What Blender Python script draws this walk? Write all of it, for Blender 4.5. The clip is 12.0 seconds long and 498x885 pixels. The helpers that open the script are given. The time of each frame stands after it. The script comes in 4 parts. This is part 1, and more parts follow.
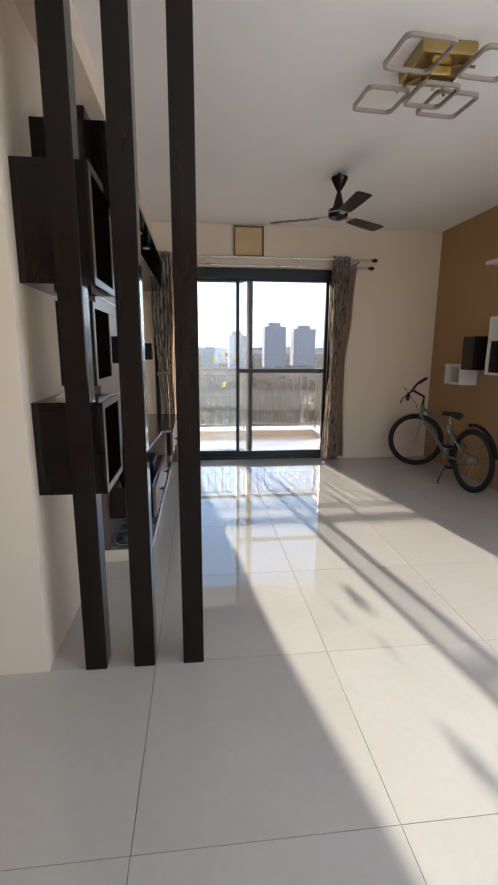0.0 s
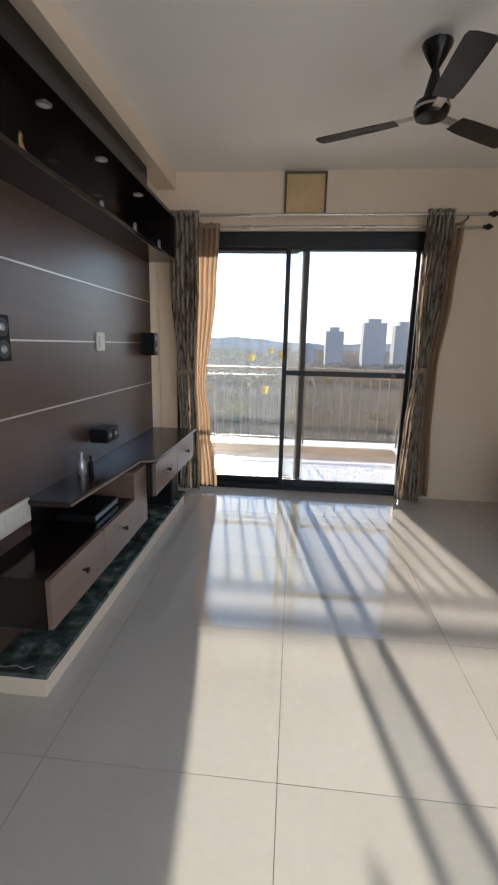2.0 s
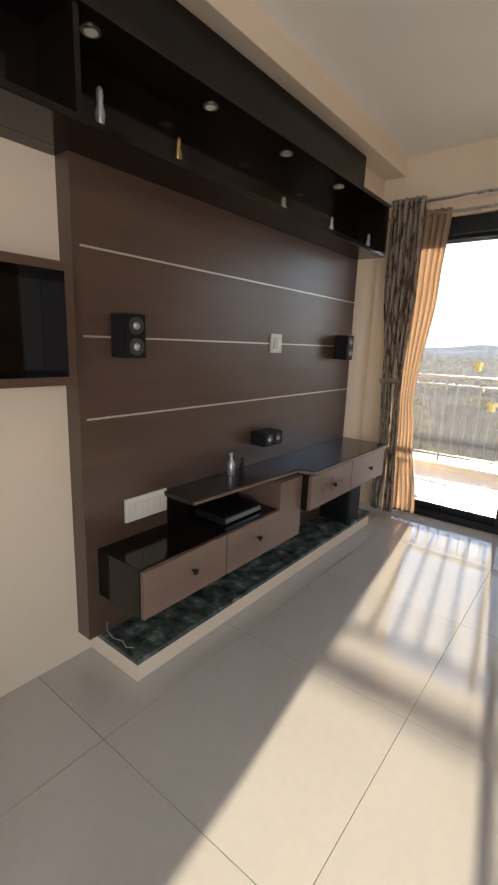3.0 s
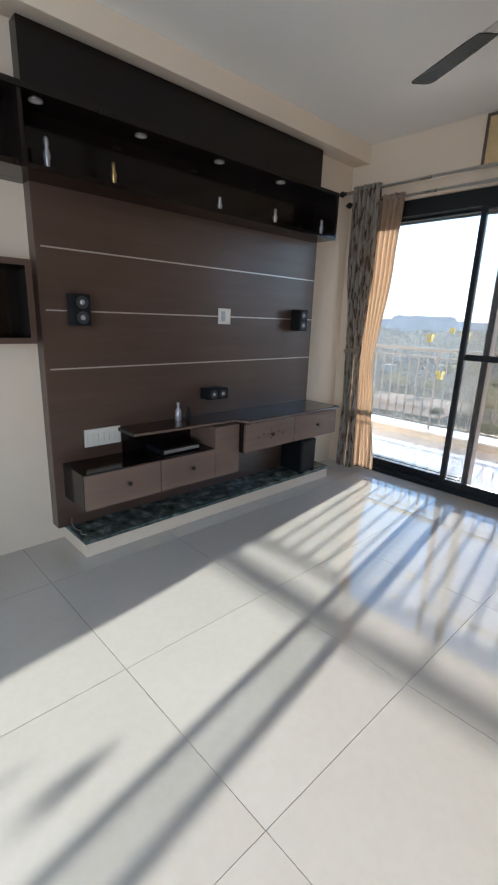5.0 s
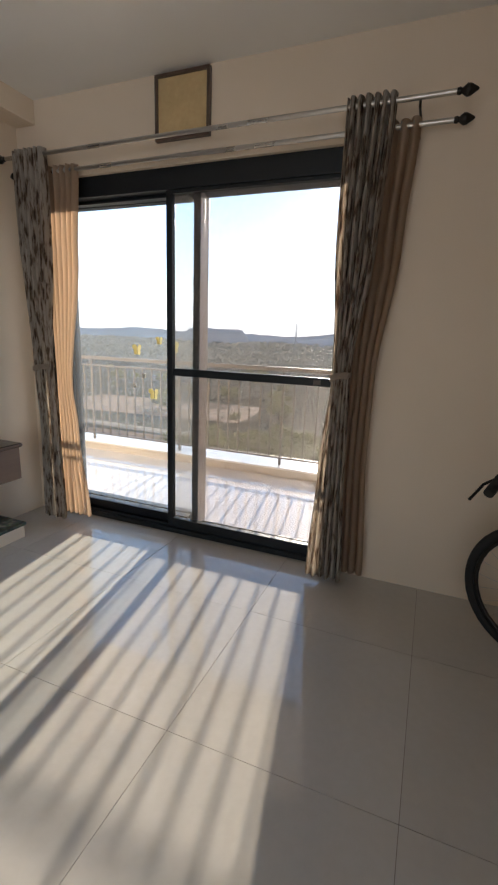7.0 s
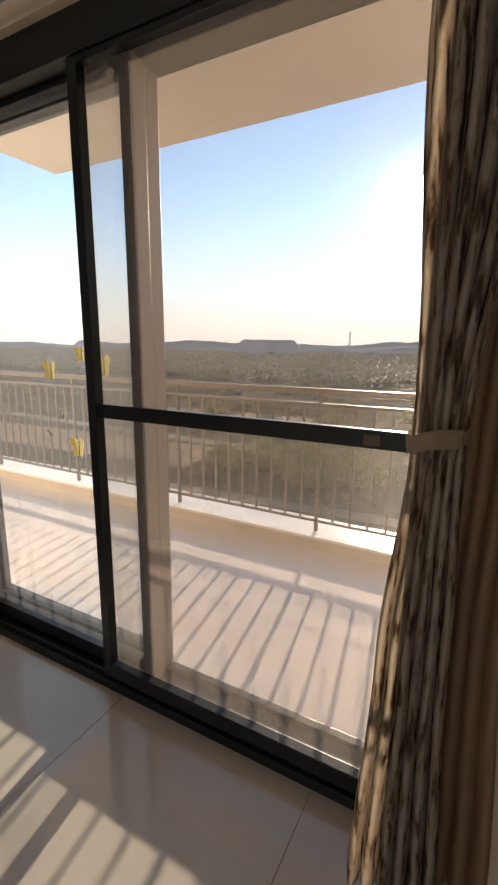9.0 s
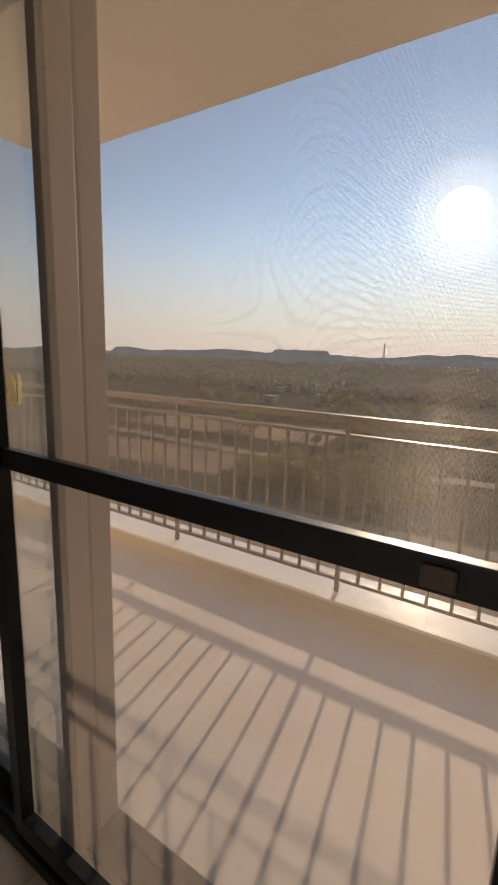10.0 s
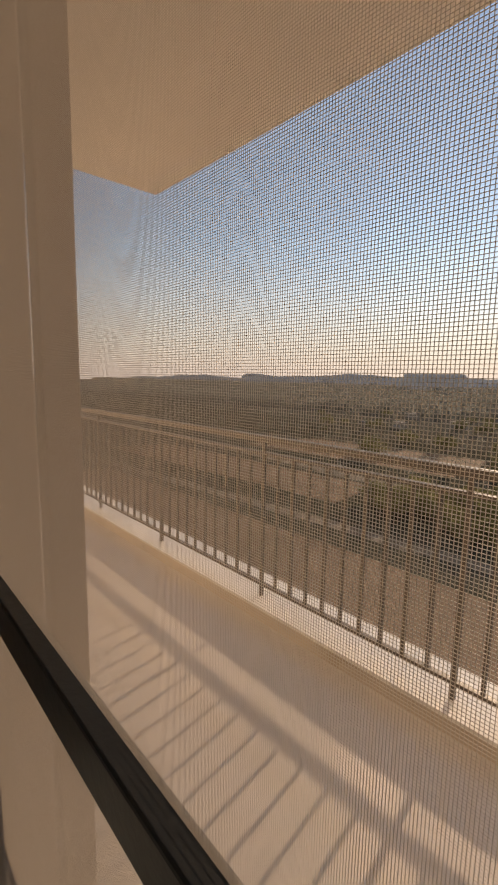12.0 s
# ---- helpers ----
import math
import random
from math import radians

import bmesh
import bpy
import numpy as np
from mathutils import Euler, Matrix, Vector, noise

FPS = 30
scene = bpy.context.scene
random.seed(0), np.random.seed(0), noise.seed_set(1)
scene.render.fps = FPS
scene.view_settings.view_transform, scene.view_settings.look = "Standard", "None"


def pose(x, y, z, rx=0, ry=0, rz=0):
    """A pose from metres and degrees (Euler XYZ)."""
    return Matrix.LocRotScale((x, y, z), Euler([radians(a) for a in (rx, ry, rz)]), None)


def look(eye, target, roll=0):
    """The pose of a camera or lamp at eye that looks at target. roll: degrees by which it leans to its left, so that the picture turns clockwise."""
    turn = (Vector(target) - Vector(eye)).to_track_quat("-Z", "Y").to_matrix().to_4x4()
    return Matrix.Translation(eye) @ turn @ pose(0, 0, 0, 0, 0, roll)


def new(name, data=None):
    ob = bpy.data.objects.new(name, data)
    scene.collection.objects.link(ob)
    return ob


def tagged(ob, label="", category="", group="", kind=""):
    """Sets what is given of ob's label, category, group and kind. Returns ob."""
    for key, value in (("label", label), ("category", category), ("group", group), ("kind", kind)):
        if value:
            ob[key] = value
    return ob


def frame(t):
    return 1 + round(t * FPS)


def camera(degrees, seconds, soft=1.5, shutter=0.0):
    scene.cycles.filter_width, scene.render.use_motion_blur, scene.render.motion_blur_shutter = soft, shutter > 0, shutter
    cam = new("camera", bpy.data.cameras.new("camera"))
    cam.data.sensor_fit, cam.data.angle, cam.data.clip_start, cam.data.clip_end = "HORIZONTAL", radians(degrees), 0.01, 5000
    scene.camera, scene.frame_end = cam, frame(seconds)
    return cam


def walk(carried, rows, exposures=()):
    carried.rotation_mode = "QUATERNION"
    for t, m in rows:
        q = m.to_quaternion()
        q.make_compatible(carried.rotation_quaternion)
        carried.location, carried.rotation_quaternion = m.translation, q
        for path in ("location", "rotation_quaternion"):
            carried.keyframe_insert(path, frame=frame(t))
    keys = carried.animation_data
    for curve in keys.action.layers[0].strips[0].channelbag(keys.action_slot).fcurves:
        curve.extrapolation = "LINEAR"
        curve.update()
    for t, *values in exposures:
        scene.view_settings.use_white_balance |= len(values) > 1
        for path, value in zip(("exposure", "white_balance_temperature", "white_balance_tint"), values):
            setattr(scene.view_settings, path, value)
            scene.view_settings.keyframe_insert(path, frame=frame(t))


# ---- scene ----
cam = camera(58.1, 12.0, soft=2.2)
PATH = [
    (0, (0.534, 0.1, 1.417), (0.753, 2.047, 1.014), 0.3),
    (0.5, (0.665, 0.462, 1.434), (0.903, 2.405, 1.024), 0.0),
    (1, (0.821, 0.833, 1.434), (1.086, 2.774, 1.027), 0.2),
    (1.5, (0.978, 1.21, 1.399), (1.122, 3.163, 0.992), 0.8),
    (2, (1.121, 1.551, 1.411), (0.937, 3.497, 0.985), 1.3),
    (2.5, (1.259, 1.857, 1.403), (0.588, 3.692, 0.976), 1.2),
    (3, (1.517, 2.005, 1.405), (0.316, 3.545, 0.973), 2.2),
    (5, (2.548, 2.053, 1.405), (1.155, 3.385, 0.87), 2.1),
    (5.5, (2.629, 2.265, 1.401), (1.452, 3.791, 0.867), 2.0),
    (6, (2.686, 2.534, 1.392), (1.715, 4.211, 0.898), 2.4),
    (6.5, (2.681, 2.861, 1.402), (1.895, 4.639, 0.933), 3.0),
    (7, (2.674, 3.222, 1.403), (1.954, 5.032, 0.948), 2.1),
    (9, (2.31, 4.705, 1.392), (1.374, 6.424, 0.976), 0.6),
    (9.5, (2.205, 5.045, 1.4), (1.21, 6.731, 0.99), 1.15),
    (10, (2.117, 5.302, 1.42), (1.064, 6.96, 1.041), 1.95),
    (10.5, (2.047, 5.52, 1.444), (0.943, 7.158, 1.128), 2.55),
    (11, (2.016, 5.67, 1.45), (0.827, 7.249, 1.143), 2.7),
    (11.5, (2.021, 5.743, 1.468), (0.689, 7.203, 1.162), 2.1),
    (12, (2.015, 5.75, 1.466), (0.535, 7.064, 1.183), 1.1),
]
walk(
    cam,
    [(t, look(eye, target, roll)) for t, eye, target, roll in PATH],
    exposures=[(0, 2.85, 5900, 9), (1.5, 2.75, 5900, 7), (2.5, 2.8, 6100, 7), (3, 3.0, 6700, 11), (5, 2.95, 5450, 5), (6, 2.75, 5500, 4), (7, 2.6, 6100, 8), (9, 2.2, 7250, 12), (10, 1.6, 7700, 14), (12, 1.5, 8600, 17)],
)

# ---- world and sun ----
WALL_Y, LEFT_X, RIGHT_X, CEIL_Z, BACK_Y = 5.815, -0.155, 3.60, 2.88, -2.60
SUN_TURN, SUN_HIGH = radians(-9.35), radians(15.4)
world = bpy.data.worlds.new("sky")
scene.world = world
world.use_nodes = True
wn, wl = world.node_tree.nodes, world.node_tree.links
sky = wn.new("ShaderNodeTexSky")
sky.sky_type = "NISHITA"
sky.sun_disc = False
sky.sun_elevation, sky.sun_rotation = SUN_HIGH, SUN_TURN
sky.altitude, sky.air_density, sky.dust_density, sky.ozone_density = 200, 1.0, 0.03, 2.6
haze = wn.new("ShaderNodeHueSaturation")
haze.inputs["Saturation"].default_value = 0.95
wl.new(sky.outputs[0], haze.inputs["Color"])
SUN_WAY = Vector((math.sin(SUN_TURN) * math.cos(SUN_HIGH), math.cos(SUN_TURN) * math.cos(SUN_HIGH), math.sin(SUN_HIGH)))
# dusty air: a pale layer over the horizon, and the glare of the low sun
way, rise, layer, dusty = wn.new("ShaderNodeTexCoord"), wn.new("ShaderNodeSeparateXYZ"), wn.new("ShaderNodeMapRange"), wn.new("ShaderNodeMix")
wl.new(way.outputs["Generated"], rise.inputs[0])
wl.new(rise.outputs["Z"], layer.inputs["Value"])
layer.interpolation_type = "SMOOTHSTEP"
layer.inputs["From Min"].default_value, layer.inputs["From Max"].default_value = -0.02, 0.30
layer.inputs["To Min"].default_value, layer.inputs["To Max"].default_value = 0.95, 0.0
dusty.data_type = "RGBA"
dusty.inputs[7].default_value = (3.9, 3.7, 3.95, 1)
wl.new(layer.outputs[0], dusty.inputs[0]), wl.new(haze.outputs[0], dusty.inputs[6])
toward, glare, glow = wn.new("ShaderNodeVectorMath"), wn.new("ShaderNodeValToRGB"), wn.new("ShaderNodeMix")
toward.operation = "DOT_PRODUCT"
toward.inputs[1].default_value = SUN_WAY
wl.new(way.outputs["Generated"], toward.inputs[0])
near = wn.new("ShaderNodeMapRange")
near.inputs["From Min"].default_value, near.inputs["From Max"].default_value = math.cos(radians(12)), 1.0
wl.new(toward.outputs["Value"], near.inputs["Value"]), wl.new(near.outputs[0], glare.inputs[0])
for e, (at, v) in zip([glare.color_ramp.elements[0], glare.color_ramp.elements[1]] + [glare.color_ramp.elements.new(0.5) for _ in range(3)], ((0.0, 0.0), (1.0, 1.0), (0.7, 0.006), (0.945, 0.035), (0.984, 1.0))):
    e.position, e.color = at, (v, v * 0.94, v * 0.84, 1)
glare.color_ramp.interpolation = "EASE"
glow.data_type, glow.blend_type, glow.clamp_result = "RGBA", "ADD", False
glow.inputs[0].default_value = 1.0
gain = wn.new("ShaderNodeVectorMath")
gain.operation = "SCALE"
gain.inputs["Scale"].default_value = 60.0
wl.new(glare.outputs[0], gain.inputs[0]), wl.new(dusty.outputs[2], glow.inputs[6]), wl.new(gain.outputs[0], glow.inputs[7])
wl.new(glow.outputs[2], wn["Background"].inputs[0])
wn["Background"].inputs[1].default_value = 0.068
sun_data = bpy.data.lights.new("sun", "SUN")
sun_data.energy, sun_data.angle, sun_data.color = 2.2, radians(0.85), (1.0, 0.855, 0.69)
sun = new("sun", sun_data)
sun.matrix_world = look(SUN_WAY * 60, (0, 0, 0))
# fill lamps in two unseen, added window openings, to lift the dim interior
side_fill_data = bpy.data.lights.new("side_fill_light", "AREA")
side_fill_data.shape, side_fill_data.size, side_fill_data.size_y, side_fill_data.energy, side_fill_data.color = "RECTANGLE", 2.9, 1.9, 6.3, (0.92, 0.96, 1.0)
new("side_fill_light", side_fill_data).matrix_world = look((RIGHT_X + 0.03, 0.05, 1.30), (0, 0.05, 1.30))
# weaker fill lamp in the added rear opening
rear_fill_data = bpy.data.lights.new("rear_fill_light", "AREA")
rear_fill_data.shape, rear_fill_data.size, rear_fill_data.size_y, rear_fill_data.energy, rear_fill_data.color = "RECTANGLE", 1.7, 1.3, 2.2, (0.92, 0.96, 1.0)
new("rear_fill_light", rear_fill_data).matrix_world = look((1.9, BACK_Y - 0.03, 1.65), (1.9, 0, 1.65))


# ---- materials ----
def shader(name, base=(0.5, 0.5, 0.5), rough=0.5, metal=0.0, spec=0.5):
    m = bpy.data.materials.new(name)
    m.use_nodes = True
    p = m.node_tree.nodes["Principled BSDF"]
    p.inputs["Base Color"].default_value = (*base, 1)
    p.inputs["Roughness"].default_value = rough
    p.inputs["Metallic"].default_value = metal
    p.inputs["Specular IOR Level"].default_value = spec
    return m, m.node_tree.nodes, m.node_tree.links, p


def noise_node(n, l, scale, stretch=(1, 1, 1), detail=4.0, rough=0.55):
    tc, mp, tx = n.new("ShaderNodeTexCoord"), n.new("ShaderNodeMapping"), n.new("ShaderNodeTexNoise")
    mp.inputs["Scale"].default_value = stretch
    tx.inputs["Scale"].default_value, tx.inputs["Detail"].default_value, tx.inputs["Roughness"].default_value = scale, detail, rough
    l.new(tc.outputs["Object"], mp.inputs[0])
    l.new(mp.outputs[0], tx.inputs["Vector"])
    return tx.outputs["Fac"]


def ramp(n, l, fac, stops):
    r = n.new("ShaderNodeValToRGB")
    while len(r.color_ramp.elements) < len(stops):
        r.color_ramp.elements.new(0.5)
    for e, (at, col) in zip(r.color_ramp.elements, stops):
        e.position, e.color = at, (*col, 1)
    l.new(fac, r.inputs[0])
    return r.outputs[0]


def blend(n, l, fac, a, b, how="MIX"):
    x = n.new("ShaderNodeMix")
    x.data_type, x.blend_type = "RGBA", how
    for sock, v in ((x.inputs[0], fac), (x.inputs[6], a), (x.inputs[7], b)):
        if isinstance(v, (int, float)):
            sock.default_value = v
        elif isinstance(v, tuple):
            sock.default_value = (*v, 1)
        else:
            l.new(v, sock)
    return x.outputs[2]


def relief(n, l, p, fac, strength, distance=0.01):
    b = n.new("ShaderNodeBump")
    b.inputs["Strength"].default_value, b.inputs["Distance"].default_value = strength, distance
    l.new(fac, b.inputs["Height"])
    l.new(b.outputs[0], p.inputs["Normal"])


def tones(base, k):
    return tuple(min(1.0, c * (1 - k)) for c in base), tuple(min(1.0, c * (1 + k)) for c in base)


def plain(name, base, rough, metal=0.0, var=0.08, coarse=1.3, fine=45.0, bump=0.05, spec=0.5, rvar=0.08, stretch=(1, 1, 1)):
    """A surface with broad and fine variation of tone, gloss and relief."""
    m, n, l, p = shader(name, base, rough, metal, spec)
    a, b = noise_node(n, l, coarse, stretch), noise_node(n, l, fine, stretch)
    lo, hi = tones(base, var)
    c1 = ramp(n, l, a, [(0.3, lo), (0.7, hi)])
    lo2, hi2 = tones((0.5, 0.5, 0.5), var)
    c2 = ramp(n, l, b, [(0.3, lo2), (0.7, hi2)])
    l.new(blend(n, l, 0.5, c1, c2, "OVERLAY"), p.inputs["Base Color"])
    r = n.new("ShaderNodeMapRange")
    r.inputs["To Min"].default_value, r.inputs["To Max"].default_value = max(0.02, rough - rvar), min(1, rough + rvar)
    l.new(a, r.inputs["Value"])
    l.new(r.outputs[0], p.inputs["Roughness"])
    if bump:
        relief(n, l, p, b, bump)
    return m


def wood(name, dark, light, rough, along, var=1.0, spec=0.5):
    """Laminate with long grain; along gives the stretch of the grain."""
    m, n, l, p = shader(name, light, rough, 0.0, spec)
    g = noise_node(n, l, 9.0, along, 6.0, 0.65)
    broad = noise_node(n, l, 1.1, (1, 1, 1), 2.0)
    c = ramp(n, l, g, [(0.25, dark), (0.75, light)])
    c = blend(n, l, 0.35 * var, c, ramp(n, l, broad, [(0.35, dark), (0.65, light)]))
    l.new(c, p.inputs["Base Color"])
    r = n.new("ShaderNodeMapRange")
    r.inputs["To Min"].default_value, r.inputs["To Max"].default_value = rough - 0.03, rough + 0.05
    l.new(g, r.inputs["Value"])
    l.new(r.outputs[0], p.inputs["Roughness"])
    relief(n, l, p, g, 0.06, 0.003)
    return m


def tile_material():
    m, n, l, p = shader("polished_tile", (0.6, 0.57, 0.52), 0.09)
    a, b = noise_node(n, l, 1.6, (1, 1, 1), 6, 0.6), noise_node(n, l, 26, (1, 1, 1), 3)
    c = ramp(n, l, a, [(0.3, (0.53, 0.498, 0.445)), (0.7, (0.57, 0.538, 0.488))])
    info = n.new("ShaderNodeObjectInfo")
    c = blend(n, l, 0.10, c, ramp(n, l, info.outputs["Random"], [(0.0, (0.5, 0.47, 0.42)), (1.0, (0.75, 0.72, 0.68))]))
    l.new(blend(n, l, 0.03, c, ramp(n, l, b, [(0.4, (0.4, 0.38, 0.35)), (0.6, (0.8, 0.78, 0.74))])), p.inputs["Base Color"])
    r = n.new("ShaderNodeMapRange")
    r.inputs["To Min"].default_value, r.inputs["To Max"].default_value = 0.012, 0.04
    p.inputs["IOR"].default_value = 1.62
    l.new(a, r.inputs["Value"])
    l.new(r.outputs[0], p.inputs["Roughness"])
    relief(n, l, p, a, 0.006, 0.01)
    return m


def granite_material():
    m, n, l, p = shader("speckled_granite", (0.05, 0.07, 0.06), 0.18)
    tc, v = n.new("ShaderNodeTexCoord"), n.new("ShaderNodeTexVoronoi")
    v.inputs["Scale"].default_value = 55
    l.new(tc.outputs["Object"], v.inputs["Vector"])
    a = noise_node(n, l, 14, (1, 1, 1), 5)
    c = ramp(n, l, a, [(0.35, (0.035, 0.05, 0.046)), (0.55, (0.12, 0.155, 0.14)), (0.72, (0.36, 0.39, 0.36))])
    l.new(blend(n, l, 0.22, c, v.outputs["Color"], "MULTIPLY"), p.inputs["Base Color"])
    return m


def curtain_material():
    m, n, l, p = shader("streaked_curtain_cloth", (0.3, 0.22, 0.15), 0.85, spec=0.15)
    a = noise_node(n, l, 15, (3.2, 3.2, 0.62), 3, 0.6)
    b = noise_node(n, l, 220, (1, 1, 1), 2)
    c = ramp(n, l, a, [(0.33, (0.06, 0.04, 0.03)), (0.41, (0.20, 0.135, 0.09)), (0.47, (0.46, 0.385, 0.31)), (0.56, (0.63, 0.57, 0.49))])
    l.new(blend(n, l, 0.15, c, ramp(n, l, b, [(0.3, (0.1, 0.08, 0.06)), (0.7, (0.5, 0.42, 0.34))])), p.inputs["Base Color"])
    relief(n, l, p, b, 0.25, 0.002)
    return m


def sheer_material():
    m, n, l, p = shader("peach_sheer_cloth", (0.55, 0.36, 0.22), 0.8, spec=0.1)
    a, b = noise_node(n, l, 3, (4, 4, 0.5)), noise_node(n, l, 260)
    c = ramp(n, l, a, [(0.3, (0.50, 0.37, 0.26)), (0.7, (0.62, 0.48, 0.35))])
    l.new(c, p.inputs["Base Color"])
    relief(n, l, p, b, 0.2, 0.002)
    tr, mx, out = n.new("ShaderNodeBsdfTranslucent"), n.new("ShaderNodeMixShader"), n["Material Output"]
    tr.inputs[0].default_value = (0.62, 0.47, 0.34, 1)
    mx.inputs[0].default_value = 0.25
    l.new(p.outputs[0], mx.inputs[1]), l.new(tr.outputs[0], mx.inputs[2]), l.new(mx.outputs[0], out.inputs[0])
    return m


def glass_material():
    m, n, l, p = shader("window_glass", (0.96, 0.98, 0.98), 0.0)
    clear, shine, mix = n.new("ShaderNodeBsdfTransparent"), n.new("ShaderNodeBsdfGlossy"), n.new("ShaderNodeMixShader")
    facing, steep, gloss = n.new("ShaderNodeLayerWeight"), n.new("ShaderNodeMath"), n.new("ShaderNodeMath")
    clear.inputs[0].default_value = (0.965, 0.975, 0.975, 1)
    shine.inputs["Roughness"].default_value = 0.01
    steep.operation, gloss.operation = "POWER", "MULTIPLY_ADD"
    steep.inputs[1].default_value, gloss.inputs[1].default_value, gloss.inputs[2].default_value = 5.0, 0.85, 0.026
    l.new(facing.outputs["Facing"], steep.inputs[0]), l.new(steep.outputs[0], gloss.inputs[0]), l.new(gloss.outputs[0], mix.inputs[0])
    l.new(clear.outputs[0], mix.inputs[1]), l.new(shine.outputs[0], mix.inputs[2]), l.new(mix.outputs[0], n["Material Output"].inputs[0])
    n.remove(p)
    return m


def land_material():
    m, n, l, p = shader("dry_land", (0.25, 0.2, 0.14), 0.95, spec=0.0)
    a, b, d = noise_node(n, l, 0.012, (1, 2.2, 1), 8, 0.6), noise_node(n, l, 0.09, (1, 1.5, 1), 6, 0.65), noise_node(n, l, 0.0022, (1, 3, 1), 5)
    c = ramp(n, l, a, [(0.36, (0.032, 0.034, 0.022)), (0.46, (0.055, 0.048, 0.033)), (0.54, (0.075, 0.062, 0.045)), (0.66, (0.14, 0.118, 0.095))])
    c = blend(n, l, 0.5, c, ramp(n, l, b, [(0.36, (0.03, 0.033, 0.021)), (0.5, (0.062, 0.053, 0.039)), (0.68, (0.13, 0.11, 0.09))]))
    c = blend(n, l, 0.35, c, ramp(n, l, d, [(0.4, (0.045, 0.05, 0.04)), (0.6, (0.12, 0.10, 0.078))]))
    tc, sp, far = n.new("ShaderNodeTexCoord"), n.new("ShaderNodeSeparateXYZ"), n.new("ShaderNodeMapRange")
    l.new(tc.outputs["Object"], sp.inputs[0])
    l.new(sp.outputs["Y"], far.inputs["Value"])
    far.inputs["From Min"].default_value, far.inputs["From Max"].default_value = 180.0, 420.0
    # far tone for woods, with distance haze put into its paler grey
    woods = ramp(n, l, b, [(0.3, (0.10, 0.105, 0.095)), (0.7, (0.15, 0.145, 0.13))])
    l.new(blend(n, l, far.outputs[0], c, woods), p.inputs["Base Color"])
    return m


def thin_paper(name, base, scale=60, spec=0.5):
    m, n, l, p = shader(name, base, 0.6, spec=spec)
    l.new(ramp(n, l, noise_node(n, l, scale), [(0.3, tuple(c * 0.85 for c in base)), (0.7, base)]), p.inputs["Base Color"])
    tr, mx = n.new("ShaderNodeBsdfTranslucent"), n.new("ShaderNodeMixShader")
    tr.inputs[0].default_value = (*base, 1)
    mx.inputs[0].default_value = 0.5
    l.new(p.outputs[0], mx.inputs[1]), l.new(tr.outputs[0], mx.inputs[2]), l.new(mx.outputs[0], n["Material Output"].inputs[0])
    return m


WALL = plain("cream_wall_paint", (0.82, 0.69, 0.535), 0.62, var=0.035, coarse=0.8, fine=120, bump=0.06)
ACCENT = plain("ochre_brown_wall_paint", (0.40, 0.235, 0.10), 0.6, var=0.05, coarse=0.9, fine=120, bump=0.06)
CEILING = plain("white_ceiling_paint", (0.90, 0.87, 0.82), 0.7, var=0.025, coarse=0.7, fine=110, bump=0.05)
TILE = tile_material()
GROUT = plain("grey_grout", (0.24, 0.21, 0.18), 0.9, var=0.2)
PANEL = wood("dark_wenge_laminate", (0.062, 0.034, 0.023), (0.115, 0.070, 0.050), 0.30, (1.0, 0.12, 1.6), spec=0.85)
BLACKWOOD = wood("black_brown_laminate", (0.006, 0.004, 0.003), (0.014, 0.009, 0.007), 0.11, (1.2, 1.2, 0.12), spec=0.3)
BROWNWOOD = wood("walnut_drawer_laminate", (0.12, 0.075, 0.055), (0.21, 0.14, 0.105), 0.32, (1.0, 0.12, 1.5))
GRANITE = granite_material()
STRIP = plain("pale_metal_strip", (0.66, 0.62, 0.56), 0.35, 0.6, var=0.05)
WHITE = plain("white_laminate", (0.78, 0.75, 0.70), 0.35, var=0.03)
PLASTIC = plain("white_switch_plastic", (0.74, 0.70, 0.62), 0.35, var=0.03, bump=0)
BLACK = plain("black_plastic", (0.009, 0.009, 0.010), 0.45, var=0.15, spec=0.2)
SPEAKERCONE = plain("dark_speaker_cone", (0.045, 0.045, 0.048), 0.45, var=0.1, bump=0)
COUNTER = wood("dark_counter_laminate", (0.022, 0.014, 0.011), (0.045, 0.028, 0.021), 0.16, (1.0, 0.12, 1.6))
ROSE = plain("dark_rose_sticker", (0.13, 0.055, 0.05), 0.5, var=0.1, bump=0)
CONE = plain("silver_speaker_cone", (0.45, 0.45, 0.46), 0.3, 0.7, var=0.05)
ALU = plain("black_anodised_aluminium", (0.018, 0.021, 0.024), 0.38, 0.3, var=0.15, fine=80)
BRONZE = plain("bronze_anodised_aluminium", (0.35, 0.265, 0.205), 0.42, 0.1, var=0.1, fine=70)
GLASS = glass_material()


def translucent(material, colour, share):
    """Lets part of the light pass through the material, scattered."""
    n, l = material.node_tree.nodes, material.node_tree.links
    out = n["Material Output"]
    before = out.inputs[0].links[0].from_socket
    through_it, mixed = n.new("ShaderNodeBsdfTranslucent"), n.new("ShaderNodeMixShader")
    through_it.inputs[0].default_value, mixed.inputs[0].default_value = (*colour, 1), share
    l.new(before, mixed.inputs[1]), l.new(through_it.outputs[0], mixed.inputs[2]), l.new(mixed.outputs[0], out.inputs[0])


